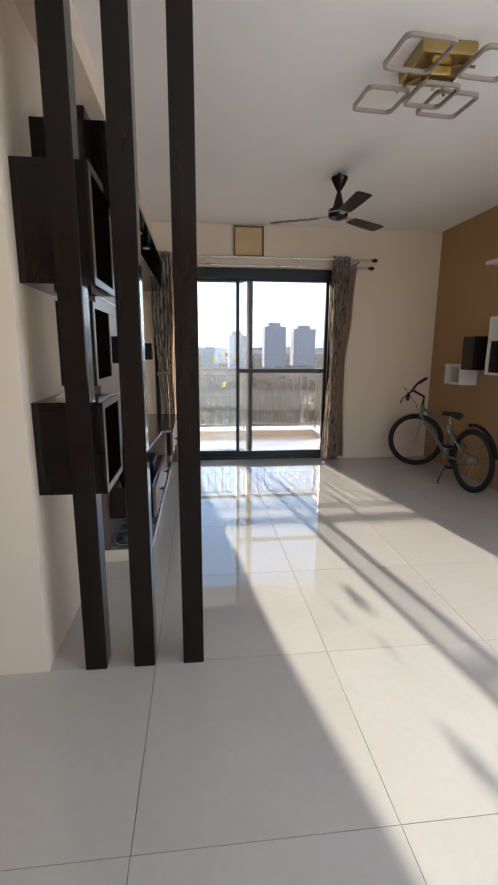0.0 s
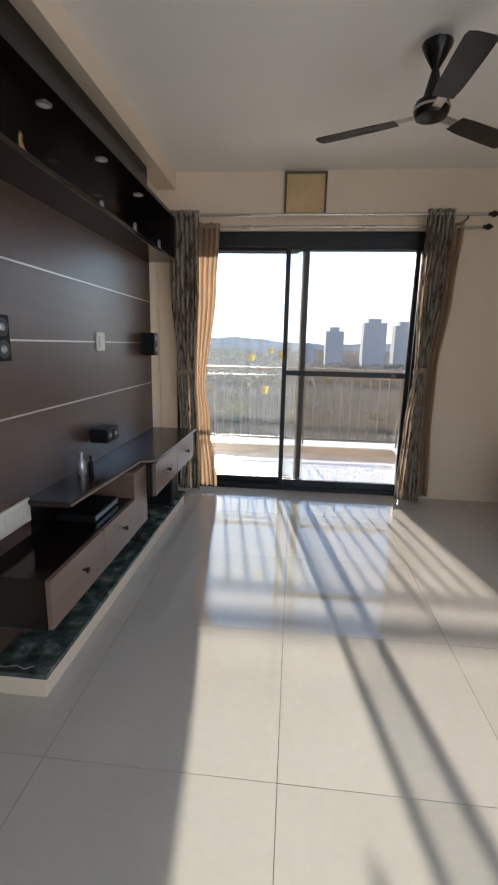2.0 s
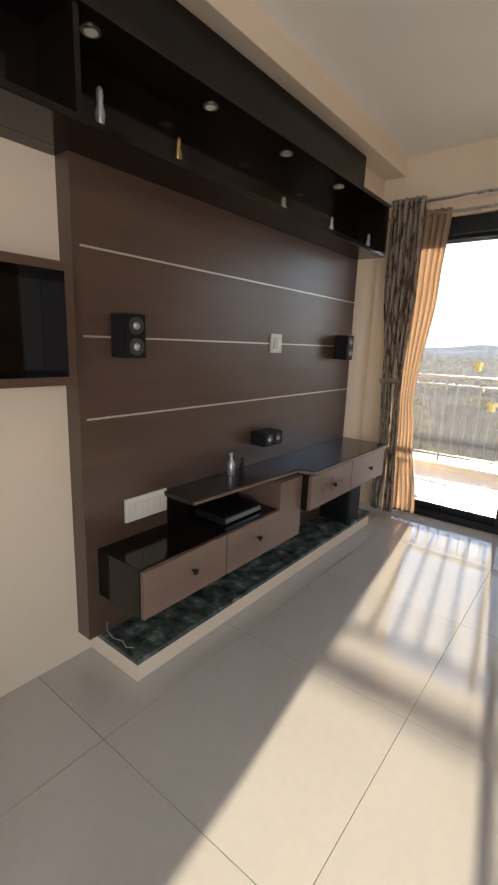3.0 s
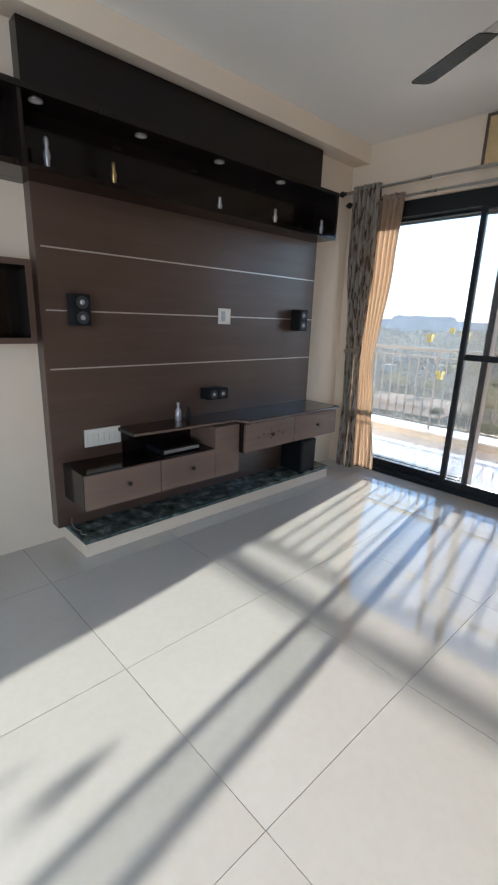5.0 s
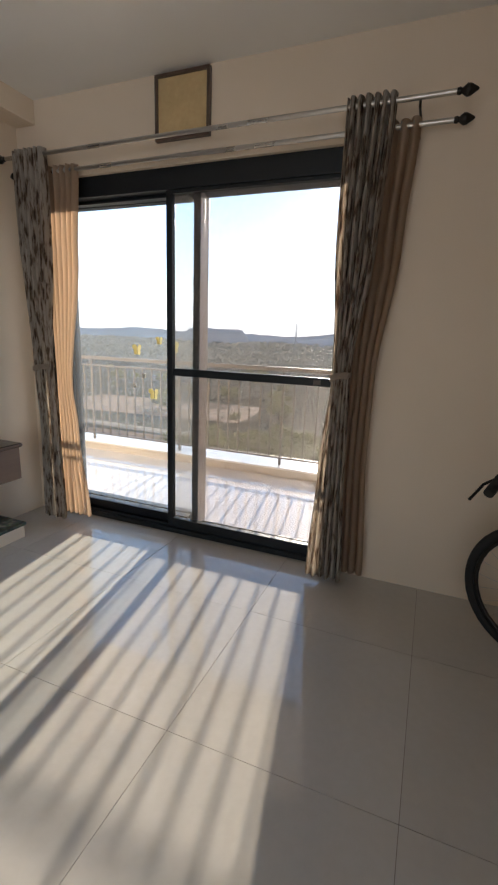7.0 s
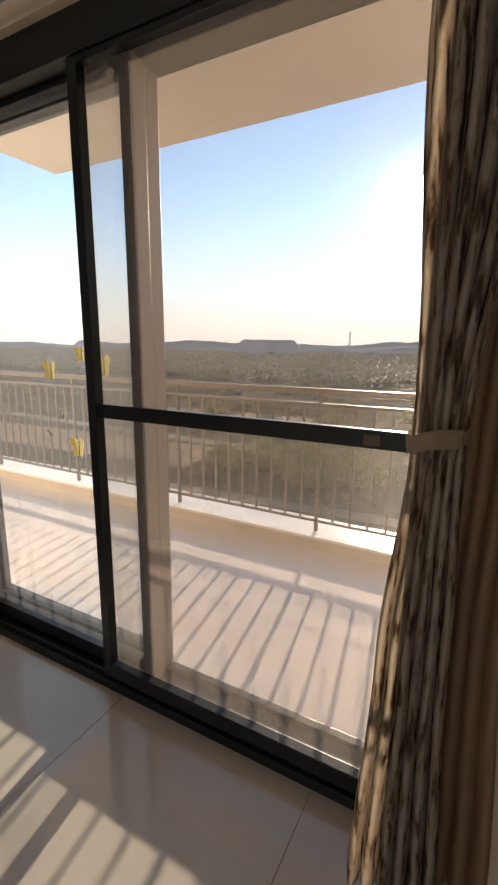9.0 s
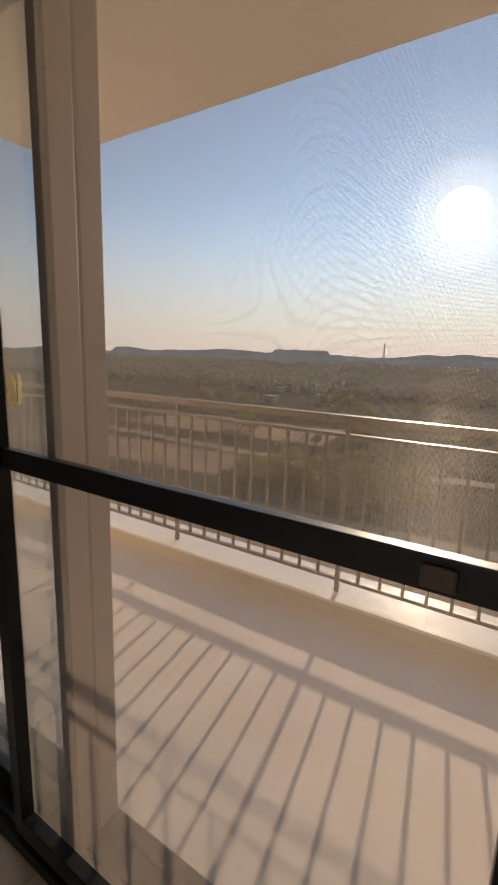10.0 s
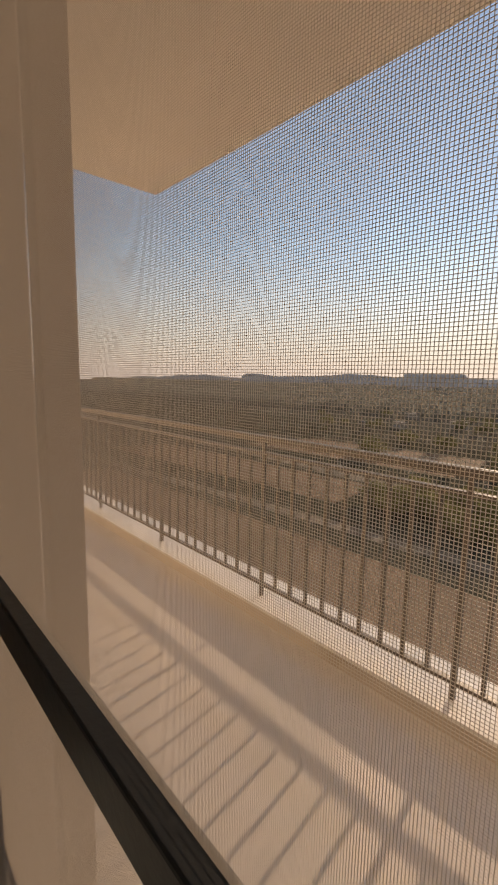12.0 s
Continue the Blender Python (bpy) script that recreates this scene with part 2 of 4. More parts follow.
translucent(GLASS, (0.9, 0.92, 0.95), 0.016)
WIRE = plain("grey_screen_wire", (0.38, 0.34, 0.30), 0.5, var=0.1, bump=0)
translucent(WIRE, (0.8, 0.74, 0.68), 0.45)
CURTAIN = curtain_material()
SHEER = sheer_material()
STEEL = plain("brushed_steel", (0.55, 0.52, 0.48), 0.28, 0.9, var=0.06)
DARKSTEEL = plain("dark_metal", (0.03, 0.026, 0.022), 0.35, 0.6, var=0.1)
GOLD = plain("polished_brass", (0.42, 0.31, 0.13), 0.28, 1.0, var=0.08)
PEARL = plain("matt_pale_acrylic", (0.36, 0.30, 0.25), 0.3, var=0.04)
FANBROWN = plain("fan_brown_enamel", (0.010, 0.008, 0.007), 0.25, 0.0, var=0.1, spec=0.3)
RUBBER = plain("tyre_rubber", (0.014, 0.014, 0.014), 0.75, var=0.2)
BIKEGREY = plain("grey_green_bicycle_paint", (0.20, 0.22, 0.19), 0.28, 0.3, var=0.06)
AMBER = plain("aged_yellow_print", (0.66, 0.48, 0.24), 0.5, var=0.12, coarse=5)
SLAB = plain("balcony_soffit_paint", (0.76, 0.70, 0.645), 0.75, var=0.05, fine=70)
SKIRT = plain("cream_tile_skirting", (0.55, 0.465, 0.37), 0.3, var=0.08, coarse=3)
MARBLE = plain("white_marble_kerb", (0.80, 0.77, 0.72), 0.2, var=0.05, coarse=4)
BALCONY = plain("pale_balcony_tile", (0.64, 0.575, 0.52), 0.10, var=0.06, coarse=2.0, bump=0, rvar=0.04)
BALCONY.node_tree.nodes["Principled BSDF"].inputs["IOR"].default_value = 1.62
RAILPAINT = plain("grey_railing_paint", (0.115, 0.092, 0.075), 0.45, 0.2, var=0.12)
LAND = land_material()
LEAF = plain("dusty_olive_leaves", (0.13, 0.115, 0.065), 0.8, var=0.4, coarse=0.35, fine=2.5, bump=0, spec=0.04)
translucent(LEAF, (0.16, 0.16, 0.07), 0.5)
BARK = plain("brown_bark", (0.09, 0.065, 0.045), 0.9, var=0.2)
# haze on the hills: a pale base colour plus a faint emitted airlight
HILL = plain("haze_tinted_hill", (0.25, 0.25, 0.25), 0.95, var=0.2, coarse=0.01, fine=0.07, bump=0, spec=0.0)
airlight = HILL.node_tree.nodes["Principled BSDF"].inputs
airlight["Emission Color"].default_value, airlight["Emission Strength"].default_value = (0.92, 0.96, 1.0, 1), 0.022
# haze over the far towers is put into pale, low-contrast wall and window colours
TOWER = plain("haze_paled_tower", (0.37, 0.39, 0.41), 0.9, var=0.06, coarse=0.03, fine=0.3, bump=0)
PANE = plain("haze_paled_tower_glass", (0.31, 0.335, 0.365), 0.5, var=0.1, bump=0)
HOUSE = plain("whitewashed_house", (0.30, 0.27, 0.235), 0.9, var=0.1, coarse=0.1, spec=0.03)
ROOF = plain("weathered_roof", (0.22, 0.17, 0.14), 0.9, var=0.2, coarse=0.1, spec=0.03)
BLUEROOF = plain("blue_sheet_roof", (0.12, 0.155, 0.20), 0.5, var=0.1, coarse=0.1)
SOIL = plain("red_brown_field_soil", (0.21, 0.14, 0.095), 0.95, var=0.2, coarse=0.08, fine=0.6, spec=0.03)
ROAD = plain("dusty_road", (0.20, 0.165, 0.13), 0.95, var=0.1, coarse=0.05, spec=0.03)
YELLOW = thin_paper("yellow_paper", (0.62, 0.55, 0.31))
BAND = plain("pale_tie_cloth", (0.50, 0.41, 0.32), 0.85, var=0.15, coarse=9, fine=160)
# leaf colour greyed and paled to carry the haze on distant foliage
WOODS = thin_paper("haze_greyed_foliage", (0.16, 0.163, 0.15), 0.03, 0.0)
LED = plain("frosted_downlight", (0.8, 0.78, 0.72), 0.3, var=0.02, bump=0)

# ---- building blocks ----
ORIGIN = {}


def thing(name, at=(0, 0, 0), label="", category="", group="", kind=""):
    ob = new(name)
    ob.location = at
    ORIGIN[ob.name] = Vector(at)
    return tagged(ob, label, category, group, kind)


def finish(bm, name, material, smooth=None):
    me = bpy.data.meshes.new(name)
    if smooth is not None:
        for fc in bm.faces:
            fc.smooth = True
        for e in bm.edges:
            if len(e.link_faces) == 2 and e.calc_face_angle(0) > radians(smooth):
                e.smooth = False
    bm.to_mesh(me)
    bm.free()
    me.materials.append(material)
    return me


def part(name, bm, material, parent, label="", smooth=None):
    """One mesh in world places, hung under a thing or a part."""
    origin = ORIGIN[parent.name]
    bmesh.ops.translate(bm, verts=bm.verts, vec=-origin)
    ob = new(name, finish(bm, name, material, smooth))
    ob.parent = parent
    ORIGIN[ob.name] = origin
    return tagged(ob, label)


def solid(name, bm, material, label="", category="", group="", kind="", smooth=None):
    ob = new(name, finish(bm, name, material, smooth))
    ORIGIN[ob.name] = Vector((0, 0, 0))
    return tagged(ob, label, category, group, kind)


def box(x0, x1, y0, y1, z0, z1, bevel=0.0, bm=None, turn=None):
    own = bmesh.new()
    bmesh.ops.create_cube(own, size=1)
    bmesh.ops.scale(own, verts=own.verts, vec=(x1 - x0, y1 - y0, z1 - z0))
    if bevel:
        bmesh.ops.bevel(own, geom=own.edges[:], offset=bevel, segments=2, affect="EDGES", profile=0.6)
    if turn is not None:
        bmesh.ops.transform(own, matrix=turn, verts=own.verts)
    bmesh.ops.translate(own, verts=own.verts, vec=((x0 + x1) / 2, (y0 + y1) / 2, (z0 + z1) / 2))
    return merge(bm, own)


def merge(bm, own):
    if bm is None:
        return own
    me = bpy.data.meshes.new("tmp")
    own.to_mesh(me)
    own.free()
    bm.from_mesh(me)
    bpy.data.meshes.remove(me)
    return bm


def tube(points, radius, sides=10, closed=False, bm=None):
    """A round bar along points; radius may be one number or one for each point."""
    own = bmesh.new()
    pts = [Vector(p) for p in points]
    radii = radius if isinstance(radius, (list, tuple)) else [radius] * len(pts)
    rings, last = [], None
    for i, p in enumerate(pts):
        if closed:
            d = pts[(i + 1) % len(pts)] - pts[i - 1]
        else:
            d = pts[min(i + 1, len(pts) - 1)] - pts[max(i - 1, 0)]
        d.normalize()
        if last is None:
            side = d.orthogonal().normalized()
        else:
            side = (last - d * last.dot(d)).normalized()
        last = side
        up = d.cross(side)
        rings.append([own.verts.new(p + (side * math.cos(2 * math.pi * k / sides) + up * math.sin(2 * math.pi * k / sides)) * radii[i]) for k in range(sides)])
    n = len(rings)
    for i in range(n if closed else n - 1):
        a, b = rings[i], rings[(i + 1) % n]
        for k in range(sides):
            own.faces.new((a[k], a[(k + 1) % sides], b[(k + 1) % sides], b[k]))
    if not closed:
        own.faces.new(rings[0][::-1]), own.faces.new(rings[-1])
    return merge(bm, own)


def lathe(profile, at, sides=24, bm=None, axis=None):
    """A turned shape from (radius, height) pairs."""
    own = bmesh.new()
    rings = [[own.verts.new((r * math.cos(2 * math.pi * k / sides), r * math.sin(2 * math.pi * k / sides), z)) for k in range(sides)] for r, z in profile]
    for a, b in zip(rings, rings[1:]):
        for k in range(sides):
            own.faces.new((a[k], a[(k + 1) % sides], b[(k + 1) % sides], b[k]))
    own.faces.new(rings[0][::-1]), own.faces.new(rings[-1])
    if axis is not None:
        bmesh.ops.transform(own, matrix=Vector(axis).to_track_quat("Z", "Y").to_matrix().to_4x4(), verts=own.verts)
    bmesh.ops.translate(own, verts=own.verts, vec=at)
    return merge(bm, own)


def circle(centre, radius, u, v, steps=32):
    c, u, v = Vector(centre), Vector(u), Vector(v)
    return [c + (u * math.cos(2 * math.pi * k / steps) + v * math.sin(2 * math.pi * k / steps)) * radius for k in range(steps)]


def prism(outline, z0, z1, bevel=0.0):
    """An upright block over an outline of (x, y)."""
    bm = bmesh.new()
    low = [bm.verts.new((x, y, z0)) for x, y in outline]
    high = [bm.verts.new((x, y, z1)) for x, y in outline]
    n = len(outline)
    bm.faces.new(low[::-1]), bm.faces.new(high)
    for i in range(n):
        bm.faces.new((low[i], low[(i + 1) % n], high[(i + 1) % n], high[i]))
    bmesh.ops.recalc_face_normals(bm, faces=bm.faces)
    if bevel:
        bmesh.ops.bevel(bm, geom=bm.edges[:], offset=bevel, segments=2, affect="EDGES")
    return bm

# ---- structure ----
OUT_Y = 6.085
DOOR_X0, DOOR_X1, DOOR_Z1 = 0.0, 2.24, 2.40
solid("wall_window", box(LEFT_X - 3, DOOR_X0, WALL_Y, OUT_Y, -0.1, 3.2), WALL, "cream painted wall beside the balcony door", "wall", kind="structure")
solid("wall_window", box(DOOR_X1, RIGHT_X + 0.25, WALL_Y, OUT_Y, -0.1, 3.2), WALL, "cream painted wall beside the balcony door", "wall", kind="structure")
solid("wall_window", box(DOOR_X0, DOOR_X1, WALL_Y, OUT_Y, DOOR_Z1, 3.2), WALL, "cream painted wall above the balcony door", "wall", kind="structure")
solid("wall_left", box(LEFT_X - 3, LEFT_X, 1.951, WALL_Y, 0, 3.2), WALL, "cream painted wall behind the media unit", "wall", kind="structure")
# unseen side window, added only to carry a fill lamp
WY0, WY1, WZ0, WZ1 = -1.45, 1.55, 0.30, 2.30
for s in ((BACK_Y, WY0, -0.1, 3.2), (WY1, WALL_Y, -0.1, 3.2), (WY0, WY1, -0.1, WZ0), (WY0, WY1, WZ1, 3.2)):
    solid("wall_right", box(RIGHT_X, RIGHT_X + 0.25, *s), ACCENT, "ochre brown painted accent wall", "wall", kind="structure")
added_side_window = thing("added_window_1", (RIGHT_X, (WY0 + WY1) / 2, WZ0), "added unseen black framed window in the brown wall", "window", kind="structure")
for s in ((WY0, WY1, WZ0, WZ0 + 0.05), (WY0, WY1, WZ1 - 0.05, WZ1), (WY0, WY0 + 0.05, WZ0 + 0.05, WZ1 - 0.05), (WY1 - 0.05, WY1, WZ0 + 0.05, WZ1 - 0.05), (0.025, 0.075, WZ0 + 0.05, WZ1 - 0.05)):
    part("added_window_frame", box(RIGHT_X + 0.07, RIGHT_X + 0.12, *s, 0.003), ALU, added_side_window)
# unseen back window, added as an opening for the rear fill lamp
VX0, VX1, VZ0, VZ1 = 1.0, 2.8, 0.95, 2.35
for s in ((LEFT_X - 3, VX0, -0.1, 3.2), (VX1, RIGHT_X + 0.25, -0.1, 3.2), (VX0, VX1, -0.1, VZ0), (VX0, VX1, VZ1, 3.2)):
    solid("wall_back", box(s[0], s[1], BACK_Y - 0.2, BACK_Y, s[2], s[3]), WALL, "plain cream wall around the added window opening", "wall", kind="structure")
added_rear_window = thing("added_window_2", ((VX0 + VX1) / 2, BACK_Y, VZ0), "added unseen black framed window in the plain back wall", "window", kind="structure")
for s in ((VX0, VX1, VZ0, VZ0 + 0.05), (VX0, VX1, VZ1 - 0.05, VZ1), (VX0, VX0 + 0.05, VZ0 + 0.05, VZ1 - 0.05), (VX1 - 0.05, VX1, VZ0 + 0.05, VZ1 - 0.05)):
    part("added_window_frame", box(s[0], s[1], BACK_Y - 0.12, BACK_Y - 0.07, s[2], s[3], 0.003), ALU, added_rear_window)
solid("wall_hall", box(LEFT_X - 3.2, LEFT_X - 3, BACK_Y, OUT_Y, -0.1, 3.2), WALL, "plain cream wall", "wall", kind="structure")
solid("ceiling", box(LEFT_X - 3, RIGHT_X, BACK_Y, WALL_Y, CEIL_Z, 3.2), CEILING, "white painted ceiling", "ceiling", kind="structure")
solid("beam", box(LEFT_X, 0.02, 1.951, WALL_Y, 2.735, CEIL_Z, 0.004), WALL, "cream plastered beam above the media unit", "beam", kind="structure")
floor = solid("floor", box(LEFT_X - 3, RIGHT_X, BACK_Y, WALL_Y + 0.03, -0.1, -0.006), GROUT, "large polished off-white vitrified floor tiles", "floor", kind="structure")

# ---- sliding balcony door ----
door = thing("door_1", (1.24, 5.97, 0), "black aluminium sliding balcony door with an insect screen leaf", "sliding door", kind="structure")
part("header", box(DOOR_X0, DOOR_X1, 5.845, OUT_Y - 0.01, 2.275, DOOR_Z1, 0.004), ALU, door)
part("side_frame", box(DOOR_X0, DOOR_X0 + 0.045, 5.845, OUT_Y - 0.01, 0.0, 2.275, 0.003), ALU, door)
part("side_frame", box(DOOR_X1 - 0.045, DOOR_X1, 5.845, OUT_Y - 0.01, 0.0, 2.275, 0.003), ALU, door)
sill = part("threshold", box(DOOR_X0 + 0.045, DOOR_X1 - 0.045, 5.845, OUT_Y - 0.01, -0.05, 0.035, 0.003), ALU, door)
for y in (5.87, 5.945, 6.0275):
    part("track", box(DOOR_X0 + 0.05, DOOR_X1 - 0.05, y - 0.004, y + 0.004, 0.035, 0.055), ALU, sill)


def leaf(name, x0, x1, y0, y1, material, z0=0.05, z1=2.273, stile=0.045, foot=0.06, label=""):
    frame_mesh = box(x0, x0 + stile, y0, y1, z0, z1, 0.003)
    frame_mesh = box(x1 - (stile if material is not ALU or name == "screen_leaf" else 0.002), x1, y0, y1, z0, z1, 0.0 if name != "screen_leaf" else 0.003, frame_mesh)
    frame_mesh = box(x0 + stile, x1 - stile, y0, y1, z0, z0 + foot, 0.003, frame_mesh)
    frame_mesh = box(x0 + stile, x1 - stile, y0, y1, z1 - 0.02, z1, 0.003, frame_mesh)
    return part(name, frame_mesh, material, door, label)


for x0, x1, y in ((DOOR_X0 + 0.05, 1.225, 5.945), (DOOR_X0 + 0.05, 1.21, 6.0275)):
    g = leaf("glass_leaf", x0, x1 - 0.046, y - 0.031, y + 0.032, ALU, label="black framed glass leaf slid aside")
    stile = part("meeting_stile", box(x1 - 0.046, x1, y - 0.031, y + 0.032, 0.05, 2.273, 0.003), BRONZE, g, "bronze meeting stile")
    # inner stile's front covered in black; its other faces stay bronze
    if y < 6.0:
        part("stile_front", box(x1 - 0.047, x1 + 0.001, y - 0.036, y - 0.028, 0.06, 2.27, 0.002), ALU, stile, "black front face of the meeting stile")
    pane = part("pane", box(x0 + 0.04, x1 - 0.04, y - 0.003, y + 0.003, 0.105, 2.26), GLASS, g)
screen = leaf("screen_leaf", 1.012, DOOR_X1 - 0.05, 5.852, 5.892, ALU, stile=0.042, label="black framed insect screen leaf")
part("mid_rail", box(1.05, DOOR_X1 - 0.09, 5.868, 5.895, 1.134, 1.184, 0.003), ALU, screen)
catch = part("latch", box(2.022, 2.066, 5.858, 5.868, 1.143, 1.173, 0.004), RAILPAINT, screen)


def wire_net(x0, x1, z0, z1, y, pitch, half):
    """Woven net: thin square wires both ways."""
    verts, faces = [], []

    def bar(a, b):
        i = len(verts)
        (ax, az), (bx, bz) = a, b
        upright = abs(bx - ax) < 1e-6
        for px, pz in (a, b):
            for s, q in ((-1, -1), (1, -1), (1, 1), (-1, 1)):
                verts.append((px + (s * half if upright else 0), y + q * half, pz + (0 if upright else s * half)))
        for k in range(4):
            faces.append((i + k, i + (k + 1) % 4, i + 4 + (k + 1) % 4, i + 4 + k))

    for k in range(int((x1 - x0) / pitch) + 1):
        bar((x0 + k * pitch, z0), (x0 + k * pitch, z1))
    for k in range(int((z1 - z0) / pitch) + 1):
        bar((x0, z0 + k * pitch), (x1, z0 + k * pitch))
    me = bpy.data.meshes.new("net")
    me.from_pydata(verts, [], faces)
    bm = bmesh.new()
    bm.from_mesh(me)
    bpy.data.meshes.remove(me)
    return bm


net = part("screen_net", wire_net(1.05, DOOR_X1 - 0.09, 0.105, 2.26, 5.888, 0.0014, 0.00011), WIRE, screen, "fine grey woven insect net")
tagged(net, kind="stuff")

# ---- balcony ----
solid("balcony_floor", box(-4.5, 2.80, OUT_Y, 7.86, -0.25, -0.002), BALCONY, "pale glazed balcony floor tiles", "floor", kind="structure")
for kx0, kx1, ky0, ky1, cx0, cy0 in ((-4.5, 2.80, 7.515, 7.86, -4.5, 7.495), (2.48, 2.80, OUT_Y, 7.495, 2.46, OUT_Y)):
    kerb = thing("balcony_kerb", ((kx0 + kx1) / 2, (ky0 + ky1) / 2, 0), "low cream kerb with a white marble cap under the balcony railing", "kerb", kind="structure")
    part("base", box(kx0, kx1, ky0, ky1, -0.002, 0.078), SKIRT, kerb, "cream tiled kerb face")
    part("cap", box(cx0, kx1, cy0, ky1, 0.08, 0.10, 0.004), MARBLE, kerb, "white marble cap")
solid("balcony_slab", box(-1.11, 4.6, OUT_Y, 7.56, 2.79, 2.97, 0.01), SLAB, "plastered balcony slab overhead", "ceiling", kind="structure")
solid("wall_facade", box(LEFT_X - 6, LEFT_X - 3.2, WALL_Y, OUT_Y, -25, 3.2), WALL, "cream outer wall", "wall", kind="structure")


def railing(name, ax, ay, bx, by, posts):
    r = thing(name, ((ax + bx) / 2, (ay + by) / 2, 0.10), "grey painted steel balcony railing with upright bars", "railing", kind="structure")
    d = Vector((bx - ax, by - ay, 0))
    length = d.length
    d.normalize()
    side = Vector((-d.y, d.x, 0))
    rot = Matrix.Rotation(math.atan2(d.y, d.x), 4, "Z")
    mid = Vector(((ax + bx) / 2, (ay + by) / 2, 0))
    for nm, z0, z1, w in (("top_rail", 1.085, 1.125, 0.028), ("sub_rail", 1.005, 1.025, 0.014), ("bottom_rail", 0.168, 0.188, 0.014)):
        part(nm, box(mid.x - length / 2, mid.x + length / 2, mid.y - w, mid.y + w, z0, z1, 0.004, turn=rot), RAILPAINT, r)
    for s in posts:
        c = Vector((ax, ay, 0)) + d * s
        part("post", box(c.x - 0.012, c.x + 0.012, c.y - 0.012, c.y + 0.012, 0.10, 1.085, 0.002, turn=rot), RAILPAINT, r)
    step, k = 0.122, 0.051
    while k < length - 0.03:
        c = Vector((ax, ay, 0)) + d * k
        if all(abs(k - s) > 0.03 for s in posts):
            part("baluster", box(c.x - 0.0082, c.x + 0.0082, c.y - 0.0082, c.y + 0.0082, 0.188, 1.005), RAILPAINT, r)
        k += step
    return r


railing("balcony_railing", -4.5, 7.61, 2.55, 7.61, [0.9, 2.12, 3.34, 4.565, 5.785, 7.03])
railing("balcony_railing", 2.55, 7.61, 2.55, OUT_Y, [1.45])

# ---- media wall ----
PX, PY0, PY1 = -0.065, 2.955, 5.262
media = thing("media_panel", (LEFT_X, 4.1, 0.11), "dark wenge laminate media wall panel with pale metal inlay strips", "wall panel", kind="structure")
part("backing", box(LEFT_X, PX, PY0, PY1, 0.11, 2.04, 0.003), PANEL, media)
part("top_backing", box(LEFT_X, PX, PY0, PY1, 2.042, 2.725, 0.003), BLACKWOOD, media, "black-brown upper panel")
for z in (1.732, 1.408, 1.085):
    part("inlay_strip", box(PX - 0.002, PX + 0.003, PY0 + 0.03, PY1 - 0.005, z - 0.004, z + 0.004), STRIP, media, "pale metal inlay strip")

shelf = thing("wall_shelf", (PX, 3.8, 2.03), "long black-brown open box shelf with recessed downlights", "shelf")
SX = 0.16
part("bottom_board", box(PX, SX, 2.30, 5.22, 2.03, 2.055, 0.002), BLACKWOOD, shelf)
top_board = part("top_board", box(PX, SX, 2.30, 5.22, 2.345, 2.372, 0.002), BLACKWOOD, shelf)
part("end_board", box(PX, SX, 5.195, 5.22, 2.055, 2.345, 0.002), BLACKWOOD, shelf)
part("end_board", box(PX, SX, 2.30, 2.325, 2.055, 2.345, 0.002), BLACKWOOD, shelf)
part("divider", box(PX, SX - 0.01, 2.86, 2.88, 2.055, 2.345, 0.002), BLACKWOOD, shelf)
part("back_board", box(LEFT_X, PX, 2.30, PY0 - 0.002, 2.03, 2.372, 0.002), BLACKWOOD, shelf)
for y in (2.97, 3.52, 4.075, 4.64):
    ring = part("downlight", lathe([(0.032, 2.345), (0.032, 2.340), (0.025, 2.338), (0.025, 2.345)], (0.07, y, 0)), STEEL, top_board, "chrome recessed downlight", smooth=40)
    part("lens", lathe([(0.024, 2.343), (0.023, 2.339), (0.001, 2.3385)], (0.07, y, 0)), LED, top_board, "unlit frosted lens", smooth=40)

plinth = thing("plinth", (0.02, 4.15, 0), "cream plastered plinth with a dark speckled granite top", "plinth", kind="structure")
part("base", box(LEFT_X, 0.185, 3.015, 5.33, 0, 0.088, 0.003), WALL, plinth)
part("granite_top", box(LEFT_X, 0.197, 3.008, 5.34, 0.088, 0.11, 0.004), GRANITE, plinth, "dark speckled granite slab")


def knob(at, parent, axis=(1, 0, 0)):
    return part("handle", lathe([(0.005, 0), (0.005, 0.014), (0.013, 0.018), (0.014, 0.026), (0.008, 0.03)], at, 14, axis=axis), DARKSTEEL, parent, "small dark metal knob", smooth=40)


low = thing("drawer_cabinet", (0.08, 3.58, 0.31), "dark laminate floating cabinet with walnut drawer fronts", "cabinet")
part("body", box(PX, 0.218, 3.01, 4.16, 0.31, 0.525, 0.003), BLACKWOOD, low)
for y0, y1 in ((3.012, 3.50), (3.506, 3.94)):
    d = part("drawer_front", box(0.219, 0.240, y0, y1, 0.315, 0.522, 0.002), BROWNWOOD, low, "walnut drawer front")
    knob((0.240, (y0 + y1) / 2 + 0.02, 0.43), d)
part("niche_back", box(PX, PX + 0.012, 3.40, 3.943, 0.526, 0.674, 0.001), BLACKWOOD, low, "black back of the open niche")
part("upright", box(PX, 0.236, 3.945, 4.165, 0.312, 0.672, 0.002), BROWNWOOD, low, "walnut upright block")
worktop = thing("counter_top", (0.1, 4.3, 0.675), "dark brown glossy laminate counter top of the media unit", "counter top")
part("board", prism([(PX, 3.37), (0.15, 3.37), (0.20, 4.16), (0.295, 4.20), (0.305, 5.262), (PX, 5.262)], 0.675, 0.70, 0.003), COUNTER, worktop)
